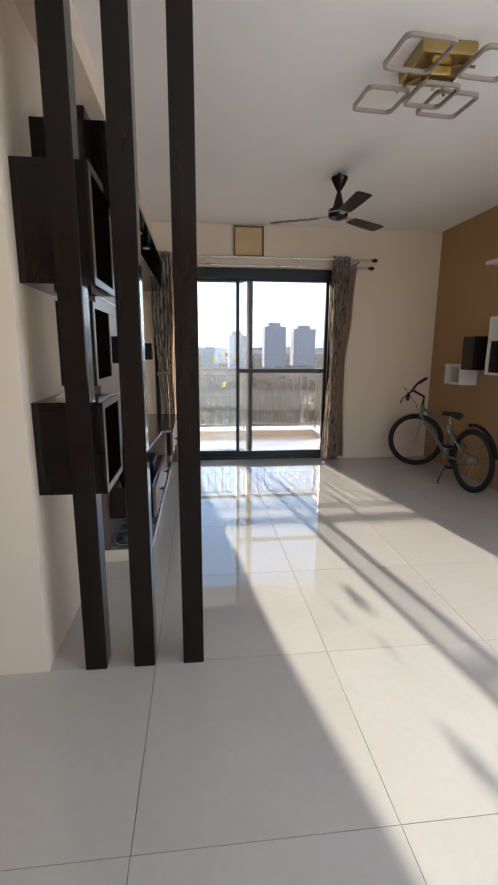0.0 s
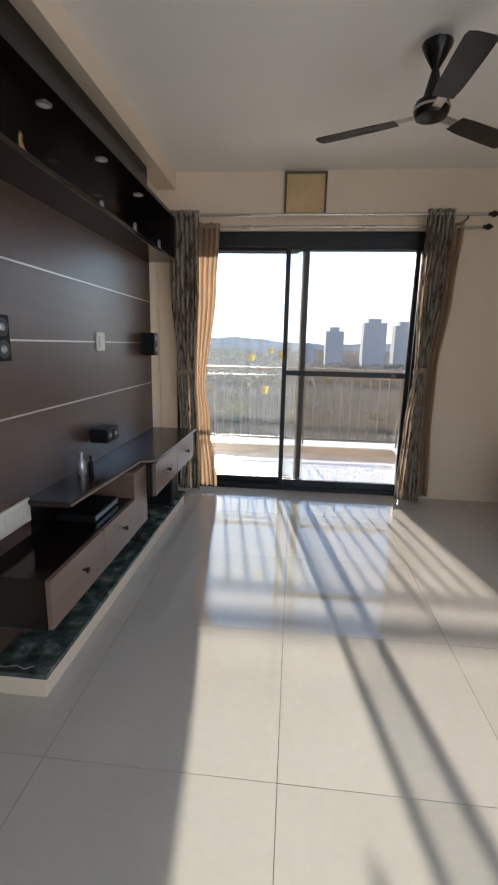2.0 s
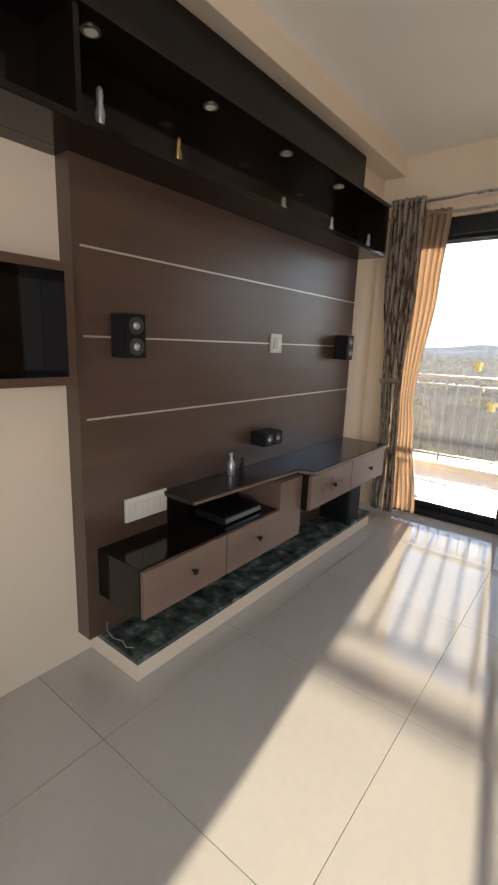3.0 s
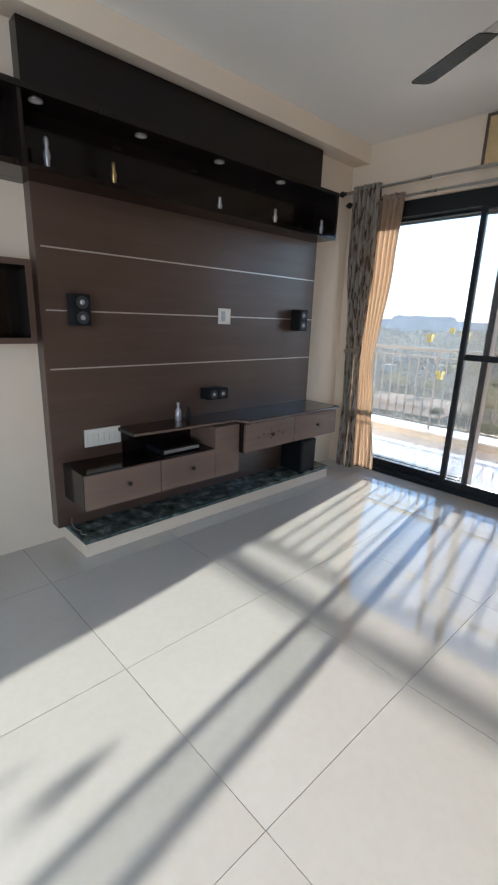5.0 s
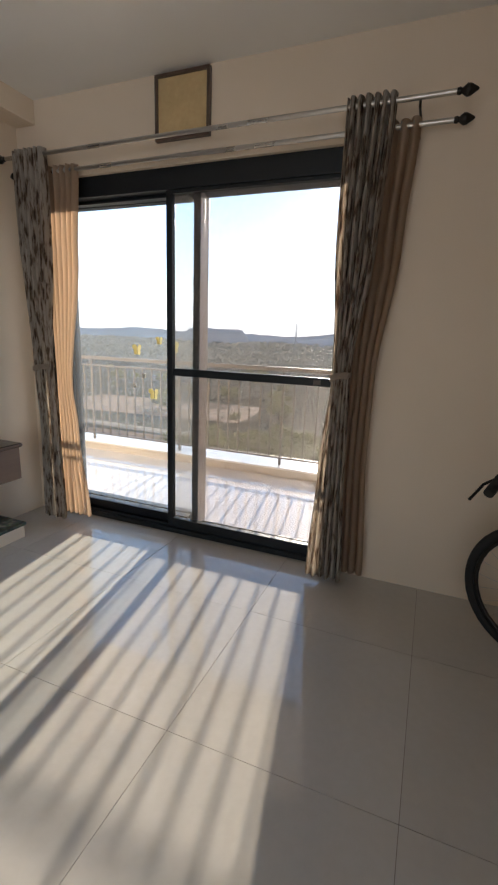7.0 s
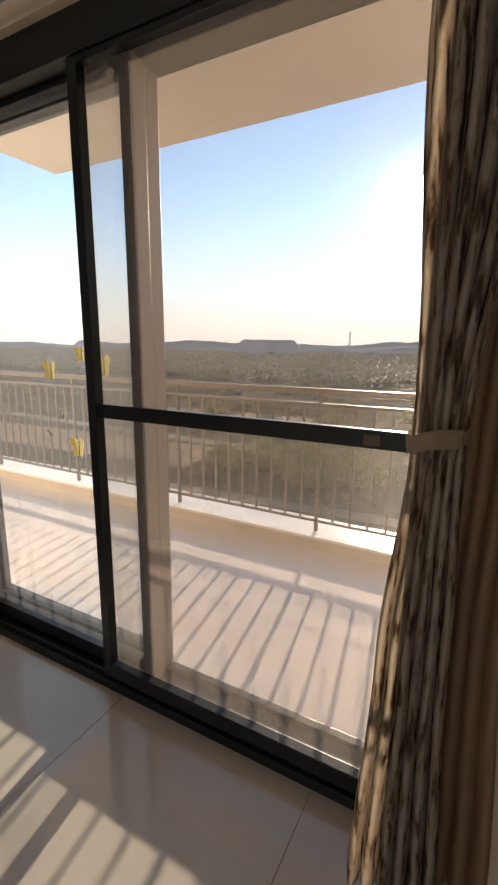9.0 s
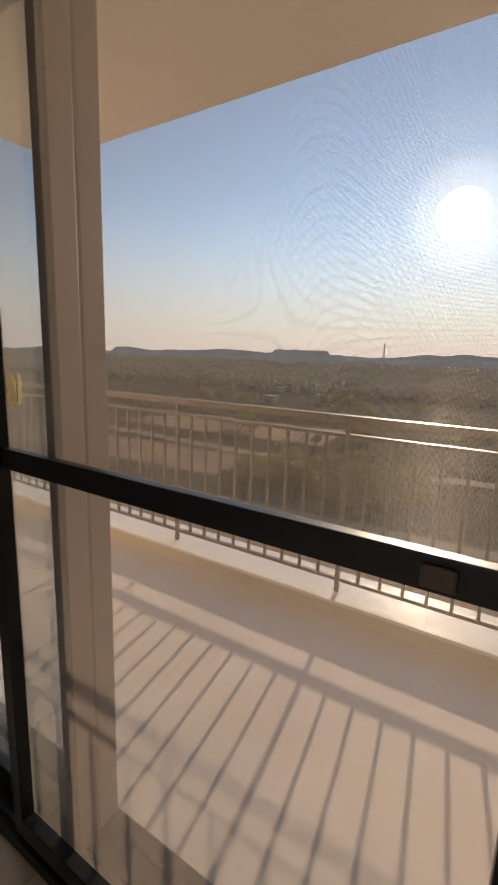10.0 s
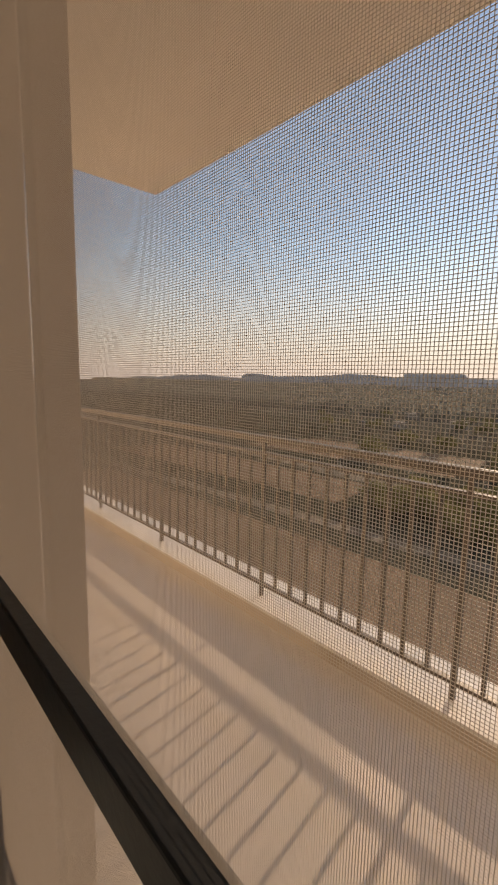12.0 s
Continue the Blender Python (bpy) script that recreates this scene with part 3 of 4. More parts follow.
part("edge_band", tube([(0.151, 3.372, 0.6875), (0.201, 4.16, 0.6875), (0.296, 4.20, 0.6875), (0.306, 5.258, 0.6875)], 0.0075, 8), BROWNWOOD, worktop, "walnut edge band")
upper = thing("drawer_cabinet", (0.1, 4.7, 0.46), "walnut fronted floating drawer unit beneath the counter top", "cabinet")
part("body", box(PX, 0.27, 4.17, 5.255, 0.46, 0.674, 0.003), BLACKWOOD, upper)
for y0, y1 in ((4.175, 4.70), (4.706, 5.25)):
    d = part("drawer_front", box(0.271, 0.292, y0, y1, 0.465, 0.672, 0.002), BROWNWOOD, upper, "walnut drawer front")
    knob((0.292, (y0 + y1) / 2, 0.57), d)
d0 = [c for c in upper.children if c.name.startswith("drawer_front")][0]
for dy, dz in ((0, 0.03), (0.03, 0), (-0.03, 0), (0, -0.03), (0, 0), (0.08, 0.01), (-0.08, 0.01), (0.13, -0.01), (-0.13, -0.01)):
    part("flower_sticker", lathe([(0.011, 0), (0.009, 0.001), (0.002, 0.0012)], (0.2922, 4.44 + dy, 0.57 + dz), 8, axis=(1, 0, 0)), ROSE, d0)

settop = thing("set_top_box", (0.06, 3.68, 0.525), "black set-top box in the open niche", "set-top box")
part("case", box(-0.03, 0.17, 3.56, 3.86, 0.527, 0.565, 0.004), BLACK, settop)
part("front_trim", box(0.170, 0.174, 3.57, 3.85, 0.535, 0.557, 0.001), CONE, settop, "silver front trim")
woofer = thing("subwoofer", (0.06, 5.06, 0.11), "black box subwoofer on the granite plinth", "loudspeaker")
part("cabinet", box(-0.06, 0.172, 4.95, 5.15, 0.112, 0.40, 0.008), BLACK, woofer)
part("grille", box(0.172, 0.18, 4.965, 5.135, 0.13, 0.385, 0.004), RUBBER, woofer, "black cloth grille")


def satellite(y, z, name="satellite_speaker"):
    s = thing(name, (PX, y, z), "small black two-cone satellite speaker on the wall panel", "loudspeaker", "satellite speakers")
    part("case", box(PX + 0.02, PX + 0.12, y - 0.048, y + 0.048, z - 0.085, z + 0.085, 0.006), BLACK, s)
    part("bracket", box(PX, PX + 0.022, y - 0.015, y + 0.015, z - 0.02, z + 0.02, 0.003), DARKSTEEL, s)
    for dz in (-0.04, 0.04):
        c = part("cone", lathe([(0.033, 0), (0.034, 0.004), (0.029, 0.005), (0.012, 0.001), (0.004, 0.0005)], (PX + 0.119, y, z + dz), 20, axis=(1, 0, 0)), SPEAKERCONE, s, "dark grey cone", smooth=40)
        part("dust_cap", lathe([(0.015, 0.0012), (0.014, 0.006), (0.009, 0.010), (0.002, 0.012)], (PX + 0.119, y, z + dz), 16, axis=(1, 0, 0)), CONE, c, "silver dust cap", smooth=50)
    return s


satellite(3.14, 1.415)
satellite(5.01, 1.40)
centre = thing("centre_speaker", (PX, 4.17, 0.87), "small black two-cone centre speaker on the wall panel", "loudspeaker")
part("case", box(PX + 0.01, PX + 0.115, 4.03, 4.21, 0.825, 0.905, 0.006), BLACK, centre)
for dy in (-0.042, 0.042):
    c = part("cone", lathe([(0.029, 0), (0.03, 0.004), (0.025, 0.005), (0.010, 0.001), (0.004, 0.0005)], (PX + 0.114, 4.12 + dy, 0.865), 20, axis=(1, 0, 0)), SPEAKERCONE, centre, "dark grey cone", smooth=40)
    part("dust_cap", lathe([(0.013, 0.0012), (0.012, 0.005), (0.008, 0.009), (0.002, 0.011)], (PX + 0.114, 4.12 + dy, 0.865), 16, axis=(1, 0, 0)), CONE, c, "silver dust cap", smooth=50)
sock = thing("wall_socket", (PX, 4.25, 1.41), "white plastic wall socket on the dark panel", "socket")
part("plate", box(PX, PX + 0.012, 4.195, 4.305, 1.355, 1.465, 0.003), PLASTIC, sock)
part("insert", box(PX + 0.012, PX + 0.016, 4.215, 4.25, 1.375, 1.445, 0.002), CONE, sock)
part("insert", box(PX + 0.012, PX + 0.016, 4.255, 4.29, 1.375, 1.445, 0.002), WHITE, sock)
board = thing("switch_board", (PX, 3.27, 0.655), "cream plastic switch board on the dark panel", "switch board")
part("plate", box(PX, PX + 0.014, 3.15, 3.388, 0.60, 0.71, 0.004), PLASTIC, board)
for k in range(6):
    part("switch", box(PX + 0.014, PX + 0.018, 3.165 + k * 0.036, 3.195 + k * 0.036, 0.625, 0.685, 0.001), PLASTIC, board)

solid("cable", tube([(-0.05, 3.035, 0.17), (-0.045, 3.03, 0.13), (0.0, 3.03, 0.1125), (0.05, 3.045, 0.1125), (0.09, 3.03, 0.1125), (0.12, 3.05, 0.1125)], 0.0025, 8), CONE, "short pale cable lying on the granite plinth", "cable", smooth=60)
solid("ceiling_hook", tube([(0.09, 3.02, CEIL_Z), (0.09, 3.02, CEIL_Z - 0.02), (0.10, 3.03, CEIL_Z - 0.035), (0.115, 3.04, CEIL_Z - 0.03), (0.115, 3.04, CEIL_Z - 0.018)], 0.006, 8), DARKSTEEL, "small dark metal hook in the ceiling", "hook", smooth=60)


def bottle(x, y, z, h, r, material, name, label, category):
    prof = [(r * 0.9, 0), (r, 0.01), (r, h * 0.5), (r * 0.75, h * 0.62), (r * 0.4, h * 0.7), (r * 0.4, h * 0.85), (r * 0.55, h * 0.87), (r * 0.5, h), (r * 0.1, h)]
    return solid(name, lathe(prof, (x, y, z), 16), material, label, category, smooth=40)


bottle(0.0, 3.80, 0.70, 0.125, 0.022, CONE, "perfume_bottle", "small clear perfume bottle on the counter top", "bottle")
bottle(0.02, 3.87, 0.70, 0.09, 0.015, BLACK, "small_bottle", "small dark bottle on the counter top", "bottle")


def figurine(x, y, h, material, label):
    prof = [(0.018, 0), (0.020, 0.01), (0.010, 0.02), (0.014, h * 0.35), (0.018, h * 0.5), (0.010, h * 0.7), (0.013, h * 0.82), (0.010, h * 0.95), (0.002, h)]
    return solid("figurine", lathe(prof, (x, y, 2.055), 14), material, label, "figurine", "shelf ornaments", smooth=50)


figurine(0.05, 3.01, 0.16, CONE, "pale slender ornament on the box shelf")
figurine(0.05, 3.36, 0.13, GOLD, "small golden ornament on the box shelf")
figurine(0.05, 4.10, 0.10, CONE, "pale small ornament on the box shelf")
figurine(0.05, 4.62, 0.12, STEEL, "grey slender ornament on the box shelf")
figurine(0.05, 5.16, 0.13, CONE, "pale small ornament on the box shelf")

# ---- display boxes and posts ----


def display_box(y0, y1, z0, z1, x1, label):
    b = thing("display_box", (LEFT_X, (y0 + y1) / 2, z0), label, "wall box", "display boxes")
    w = 0.03
    part("bottom_board", box(LEFT_X, x1, y0, y1, z0, z0 + w, 0.002), BLACKWOOD, b)
    part("top_board", box(LEFT_X, x1, y0, y1, z1 - w, z1, 0.002), BLACKWOOD, b)
    part("side_board", box(LEFT_X, x1, y0, y0 + w, z0 + w, z1 - w, 0.002), BLACKWOOD, b)
    part("side_board", box(LEFT_X, x1, y1 - w, y1, z0 + w, z1 - w, 0.002), BLACKWOOD, b)
    # black board over the wall behind, so the open box looks dark inside
    part("back_board", box(LEFT_X, LEFT_X + 0.012, y0 + w, y1 - w, z0 + w, z1 - w, 0.001), BLACKWOOD, b)
    trim = box(x1, x1 + 0.004, y0, y1, z0, z0 + w, 0.001)
    for s in ((y0, y1, z1 - w, z1), (y0, y0 + w, z0 + w, z1 - w), (y1 - w, y1, z0 + w, z1 - w)):
        trim = box(x1, x1 + 0.004, *s, 0.001, trim)
    part("edge_trim", trim, PANEL, b, "glossy brown front edging")
    return b


display_box(2.03, 2.45, 1.67, 2.12, 0.13, "black-brown open display box on the cream wall")
display_box(2.47, 2.90, 1.235, 1.65, 0.02, "dark brown open display box on the cream wall")
display_box(2.03, 2.42, 0.80, 1.20, 0.13, "black-brown open display box with an ornament on top")
flower = thing("flower_ornament", (0.0, 2.1, 1.2), "golden flower ornament on a white base", "ornament")
part("base", lathe([(0.05, 1.20), (0.055, 1.215), (0.03, 1.235), (0.008, 1.24)], (-0.02, 2.1, 0), 16), WHITE, flower, "white base", smooth=40)
part("stem", tube([(-0.02, 2.1, 1.235), (-0.015, 2.1, 1.3), (-0.02, 2.1, 1.38)], 0.004, 8), GOLD, flower)
for k in range(8):
    a = k * math.pi / 4
    c = Vector((-0.015, 2.1 + 0.03 * math.cos(a), 1.40 + 0.03 * math.sin(a)))
    part("petal", lathe([(0.003, 0), (0.012, 0.012), (0.014, 0.025), (0.006, 0.042), (0.001, 0.046)], c - Vector((0, math.cos(a), math.sin(a))) * 0.018, 8, axis=(0.25, math.cos(a), math.sin(a))), GOLD, flower, smooth=60)

for x in (0.0545, 0.268, 0.4895):
    solid("divider_post", box(x - 0.047, x + 0.047, 1.94, 2.04, 0.0, CEIL_Z, 0.004), BLACKWOOD, "black-brown laminate room divider post, floor to ceiling", "post", "room divider posts")

# ---- picture, curtains ----
pic = thing("framed_picture", (1.16, WALL_Y, 2.69), "small yellowed print in a thin brown frame above the door", "picture")
part("print", box(0.995, 1.325, WALL_Y - 0.016, WALL_Y - 0.006, 2.535, 2.85), AMBER, pic, "yellowed print")
for s in ((0.98, 1.34, 2.52, 2.538), (0.98, 1.34, 2.846, 2.864), (0.98, 0.998, 2.538, 2.846), (1.322, 1.34, 2.538, 2.846)):
    part("frame_bar", box(s[0], s[1], WALL_Y - 0.03, WALL_Y, s[2], s[3], 0.002), PANEL, pic)


def curtain_rod(y, z, x0, x1):
    r = thing("curtain_rod", ((x0 + x1) / 2, y, z), "steel curtain rod with dark finials", "curtain rod", "curtain rods")
    part("rod", tube([(x0, y, z), (x1, y, z)], 0.0125, 12), STEEL, r, smooth=40)
    for x, s in ((x0, -1), (x1, 1)):
        part("finial", lathe([(0.013, 0), (0.016, 0.012), (0.011, 0.02), (0.026, 0.04), (0.024, 0.055), (0.006, 0.085), (0.001, 0.088)], (x, y, z), 14, axis=(s, 0, 0)), DARKSTEEL, r, "dark pointed finial", smooth=50)
    for x in (x0 + 0.2, x1 - 0.15):
        part("bracket", tube([(x, y, z - 0.012), (x, y + 0.02, z - 0.03), (x, WALL_Y, z - 0.03)], 0.006, 8), DARKSTEEL, r)


curtain_rod(5.645, 2.485, -0.08, 2.63)
curtain_rod(5.735, 2.41, -0.06, 2.63)


def drape(name, spans, y, depth, folds, material, label, thick=0.004):
    """A gathered curtain; spans are rows of z, left x, right x."""
    bm, rows, cols = bmesh.new(), 46, folds * 12
    zs = [spans[0][0] + (spans[-1][0] - spans[0][0]) * i / rows for i in range(rows + 1)]
    grid = []
    for i, z in enumerate(zs):
        k = max(j for j in range(len(spans) - 1) if spans[j][0] >= z - 1e-6)
        (za, la, ra), (zb, lb, rb) = spans[k], spans[k + 1]
        t = (za - z) / (za - zb)
        t = t * t * (3 - 2 * t)
        left, right = la + (lb - la) * t, ra + (rb - ra) * t
        row = []
        for j in range(cols + 1):
            u = j / cols
            ph = 2 * math.pi * folds * (u + 0.012 * math.sin(5 * u + z * 1.7)) + 0.5 * math.sin(z * 2.1 + 9 * u)
            squeeze = 0.55 + 0.45 * min(1, (right - left) / (spans[0][2] - spans[0][1]))
            yy = y + depth * squeeze * math.sin(ph) * (0.85 + 0.3 * noise.noise((u * 7, z * 0.8, y)))
            row.append(bm.verts.new((left + (right - left) * u + 0.006 * math.cos(ph), yy, z + 0.004 * math.sin(ph * 0.5))))
        grid.append(row)
    for a, b in zip(grid, grid[1:]):
        for j in range(cols):
            bm.faces.new((a[j], b[j], b[j + 1], a[j + 1]))
    bmesh.ops.solidify(bm, geom=bm.faces[:], thickness=thick)
    return bm


def band(x, y, z, a, b, tall):
    """A broad cloth band with soft creases round a gathered curtain."""
    bm, rings = bmesh.new(), []
    for i in range(7):
        u = i / 6
        swell = 1 + 0.10 * math.sin(math.pi * u) + 0.03 * math.sin(9 * u)
        rings.append([bm.verts.new((x + a * swell * math.cos(q) * (1 + 0.03 * math.sin(5 * q + 4 * u)), y + b * swell * math.sin(q) * (1 + 0.05 * math.sin(7 * q)), z + tall * (u - 0.5) + 0.012 * math.cos(q) + 0.004 * math.sin(3 * q))) for q in (2 * math.pi * k / 40 for k in range(40))])
    for r, s in zip(rings, rings[1:]):
        for k in range(40):
            bm.faces.new((r[k], r[(k + 1) % 40], s[(k + 1) % 40], s[k]))
    bmesh.ops.solidify(bm, geom=bm.faces[:], thickness=0.003)
    return bm


def curtain(name, spans, y, depth, folds, material, label, tie=None):
    c = thing(name, ((spans[0][1] + spans[0][2]) / 2, y, spans[-1][0]), label, "curtain")
    part("cloth", drape(name, spans, y, depth, folds, material, label), material, c, smooth=70)
    for k in range(folds):
        x = spans[0][1] + (spans[0][2] - spans[0][1]) * (k + 0.5) / folds
        part("eyelet", tube(circle((x, y, spans[0][0] - 0.03), 0.021, (0, 1, 0), (0, 0, 1), 14), 0.004, 6, True), STEEL, c)
    if tie:
        z, x0, x1 = tie
        part("tie_band", band((x0 + x1) / 2, y, z, (x1 - x0) / 2 + 0.005, 0.041, 0.038), BAND, c, "pale cloth tie band", smooth=60)
    return c


curtain("curtain", [(2.52, 2.15, 2.375), (1.9, 2.142, 2.342), (1.22, 2.172, 2.27), (0.7, 2.132, 2.285), (0.04, 2.098, 2.312)], 5.645, 0.038, 6, CURTAIN, "brown and cream streaked curtain tied back beside the door", (1.22, 2.172, 2.27))
curtain("curtain", [(2.44, 2.20, 2.485), (1.9, 2.20, 2.455), (1.2, 2.22, 2.385), (0.8, 2.20, 2.385), (0.05, 2.18, 2.42)], 5.735, 0.026, 5, SHEER, "plain peach sheer curtain behind the streaked one")
curtain("curtain", [(2.52, 0.0, 0.25), (1.9, 0.0, 0.25), (1.15, 0.05, 0.22), (0.7, 0.07, 0.24), (0.04, 0.06, 0.26)], 5.645, 0.038, 6, CURTAIN, "brown and cream streaked curtain hanging beside the media wall", (1.15, 0.05, 0.21))
curtain("curtain", [(2.44, 0.12, 0.42), (1.9, 0.13, 0.39), (1.02, 0.16, 0.30), (0.7, 0.16, 0.34), (0.05, 0.16, 0.415)], 5.735, 0.028, 6, SHEER, "plain peach sheer curtain lit from outside")

# ---- ceiling fan and ceiling light ----
FX, FY = 1.745, 4.14
fan = thing("ceiling_fan", (FX, FY, CEIL_Z), "dark brown three-blade ceiling fan at rest", "ceiling fan")
part("canopy", lathe([(0.072, 2.845), (0.070, 2.833), (0.045, 2.785), (0.018, 2.74), (0.014, 2.735)], (FX, FY, 0), 24), FANBROWN, fan, smooth=40)
part("down_rod", tube([(FX, FY, CEIL_Z), (FX, FY, 2.66)], 0.013, 12), FANBROWN, fan, smooth=40)
part("motor_cover", lathe([(0.016, 2.74), (0.024, 2.71), (0.042, 2.64), (0.052, 2.605)], (FX, FY, 0), 24), FANBROWN, fan, smooth=40)
part("motor", lathe([(0.05, 2.605), (0.078, 2.598), (0.084, 2.582), (0.084, 2.55), (0.074, 2.53), (0.04, 2.518), (0.005, 2.515)], (FX, FY, 0), 28), FANBROWN, fan, smooth=40)
part("trim_ring", tube(circle((FX, FY, 2.567), 0.084, (1, 0, 0), (0, 1, 0), 28), 0.006, 8, True), STEEL, fan, "chrome trim ring", smooth=60)
for a in (34, 154, 272):
    rot = Matrix.Translation((FX, FY, 2.54)) @ Matrix.Rotation(radians(a), 4, "Z") @ Matrix.Rotation(radians(-9), 4, "X")
    bm = bmesh.new()
    outline = [(0.17, -0.052), (0.25, -0.060), (0.45, -0.066), (0.575, -0.068), (0.598, -0.06), (0.605, -0.03), (0.60, 0.04), (0.585, 0.058), (0.45, 0.058), (0.25, 0.054), (0.17, 0.045)]
    lo = [bm.verts.new((x, y, -0.002)) for x, y in outline]
    hi = [bm.verts.new((x, y, 0.002)) for x, y in outline]
    bm.faces.new(lo[::-1]), bm.faces.new(hi)
    for i in range(len(outline)):
        bm.faces.new((lo[i], lo[(i + 1) % len(lo)], hi[(i + 1) % len(lo)], hi[i]))
    bmesh.ops.transform(bm, matrix=rot, verts=bm.verts)
    b = part("blade", bm, FANBROWN, fan)
    arm = box(0.07, 0.22, -0.022, 0.022, 0.002, 0.010, 0.002)
    bmesh.ops.transform(arm, matrix=rot, verts=arm.verts)
    part("blade_arm", arm, STEEL, b, "steel blade arm")

LX, LY = 1.765, 2.60
lamp = thing("ceiling_light", (LX, LY, CEIL_Z), "brass ceiling light with square pale acrylic rings, unlit", "ceiling light")
part("body", box(LX - 0.14, LX + 0.14, LY - 0.14, LY + 0.14, CEIL_Z - 0.065, CEIL_Z, 0.012), GOLD, lamp, "polished brass body")
part("core", box(LX - 0.055, LX + 0.055, LY - 0.055, LY + 0.055, CEIL_Z - 0.11, CEIL_Z - 0.065, 0.008), GOLD, lamp)


def square_ring(x, y, z, half, turn, w=0.013, h=0.019):
    corner = []
    for qx, qy, a0 in ((1, 1, 0), (-1, 1, 90), (-1, -1, 180), (1, -1, 270)):
        for k in range(5):
            a = radians(a0 + 22.5 * k)
            corner.append((qx * (half - 0.035) + 0.035 * math.cos(a), qy * (half - 0.035) + 0.035 * math.sin(a)))
    n = len(corner)
    bm = bmesh.new()
    rings = []
    for px, py in corner:
        k = 1 - w / max(abs(px), abs(py))
        rings.append([bm.verts.new(v) for v in ((px, py, 0), (px, py, h), (px * k, py * k, h), (px * k, py * k, 0))])
    for i in range(n):
        a, b = rings[i], rings[(i + 1) % n]
        for q in range(4):
            bm.faces.new((a[q], b[q], b[(q + 1) % 4], a[(q + 1) % 4]))
    bmesh.ops.recalc_face_normals(bm, faces=bm.faces)
    bmesh.ops.transform(bm, matrix=Matrix.Translation((x, y, z)) @ Matrix.Rotation(radians(turn), 4, "Z"), verts=bm.verts)
    return bm


for x, y, z, half in ((1.555, 2.80, 2.76, 0.122), (1.59, 2.43, 2.775, 0.13), (1.965, 2.43, 2.76, 0.122), (1.945, 2.81, 2.765, 0.128), (1.785, 2.675, 2.735, 0.112)):
    ringp = part("light_ring", square_ring(x, y, z, half, 4), PEARL, lamp, "square pale acrylic light ring")
    dx, dy = LX - x, LY - y
    k = 0.55
    part("ring_arm", tube([(x + dx * 0.30, y + dy * 0.30, z + 0.02), (x + dx * k, y + dy * k, z + 0.05), (LX - dx * 0.2, LY - dy * 0.2, CEIL_Z - 0.06)], 0.007, 8), GOLD, ringp, "brass arm")

# ---- bicycle ----


def bicycle(rear, front, steer, grips):
    """Wheels touch the floor at rear and front; steer turns the front wheel to the left."""
    R, W = 0.328, 0.023
    rear, front = Vector(rear), Vector(front)
    ahead = (front - rear).normalized()
    up, out = Vector((0, 0, 1)), Vector((-ahead.y, ahead.x, 0))
    base = front - rear
    lean = 0.13

    def at(s, z, side=0.0):
        """A place on the bicycle: s from the rear wheel's foot along it, z up, side to its left; it leans on its stand."""
        return rear + ahead * s + up * z + out * (side + lean * z)

    bike = thing("bicycle", rear + base / 2, "grey-green bicycle with black tyres parked by the brown wall", "bicycle")
    L = base.length

    def wheel(centre, u):
        tyre = part("wheel", tube(circle(centre, R - W, u, up, 40), W, 10, True), RUBBER, bike, "black tyred spoked wheel", smooth=80)
        part("rim", tube(circle(centre, R - 2.3 * W, u, up, 40), 0.011, 8, True), DARKSTEEL, tyre, smooth=80)
        axle = u.cross(up).normalized()
        part("hub", tube([centre - axle * 0.045, centre + axle * 0.045], 0.02, 12), STEEL, tyre, smooth=40)
        spokes = None
        for k in range(24):
            a = 2 * math.pi * k / 24
            tip = centre + (u * math.cos(a) + up * math.sin(a)) * (R - 2.4 * W)
            spokes = tube([centre + axle * (0.03 if k % 2 else -0.03), tip], 0.0011, 4, bm=spokes)
        part("spokes", spokes, STEEL, tyre)
        return axle

    rc, fc = at(0, R), at(L, R)
    turned = (ahead * math.cos(steer) + out * math.sin(steer)).normalized()
    ax_r, ax_f = wheel(rc, ahead), wheel(fc, turned)
    crank, seat_top, head_lo, head_hi = at(0.42, 0.27), at(0.36, 0.66), at(L - 0.16, 0.64), at(L - 0.215, 0.80)
    part("down_tube", tube([crank, head_lo], 0.021, 12), BIKEGREY, bike, smooth=40)
    part("top_tube", tube([at(0.365, 0.60), head_hi + (head_lo - head_hi) * 0.3], 0.018, 12), BIKEGREY, bike, smooth=40)
    part("seat_tube", tube([crank, seat_top], 0.017, 12), BIKEGREY, bike, smooth=40)
    part("head_tube", tube([head_lo - (head_hi - head_lo) * 0.1, head_hi], 0.022, 12), BIKEGREY, bike, smooth=40)
    for s in (-1, 1):
        part("chain_stay", tube([crank + out * 0.02 * s, rc + out * 0.055 * s], 0.010, 8), BIKEGREY, bike, smooth=40)
        part("seat_stay", tube([at(0.37, 0.58, 0.02 * s), rc + out * 0.055 * s], 0.009, 8), BIKEGREY, bike, smooth=40)
        part("fork_blade", tube([head_lo - (head_hi - head_lo) * 0.15 + ax_f * 0.045 * s, fc + ax_f * 0.052 * s], 0.014, 8), STEEL, bike, "pale suspension fork blade", smooth=40)
    part("fork_crown", tube([head_lo - (head_hi - head_lo) * 0.12 - ax_f * 0.05, head_lo - (head_hi - head_lo) * 0.12 + ax_f * 0.05], 0.02, 10), DARKSTEEL, bike, smooth=40)
    part("seat_post", tube([seat_top, at(0.34, 0.75)], 0.013, 10), STEEL, bike, smooth=40)
    bm = bmesh.new()
    rows = []
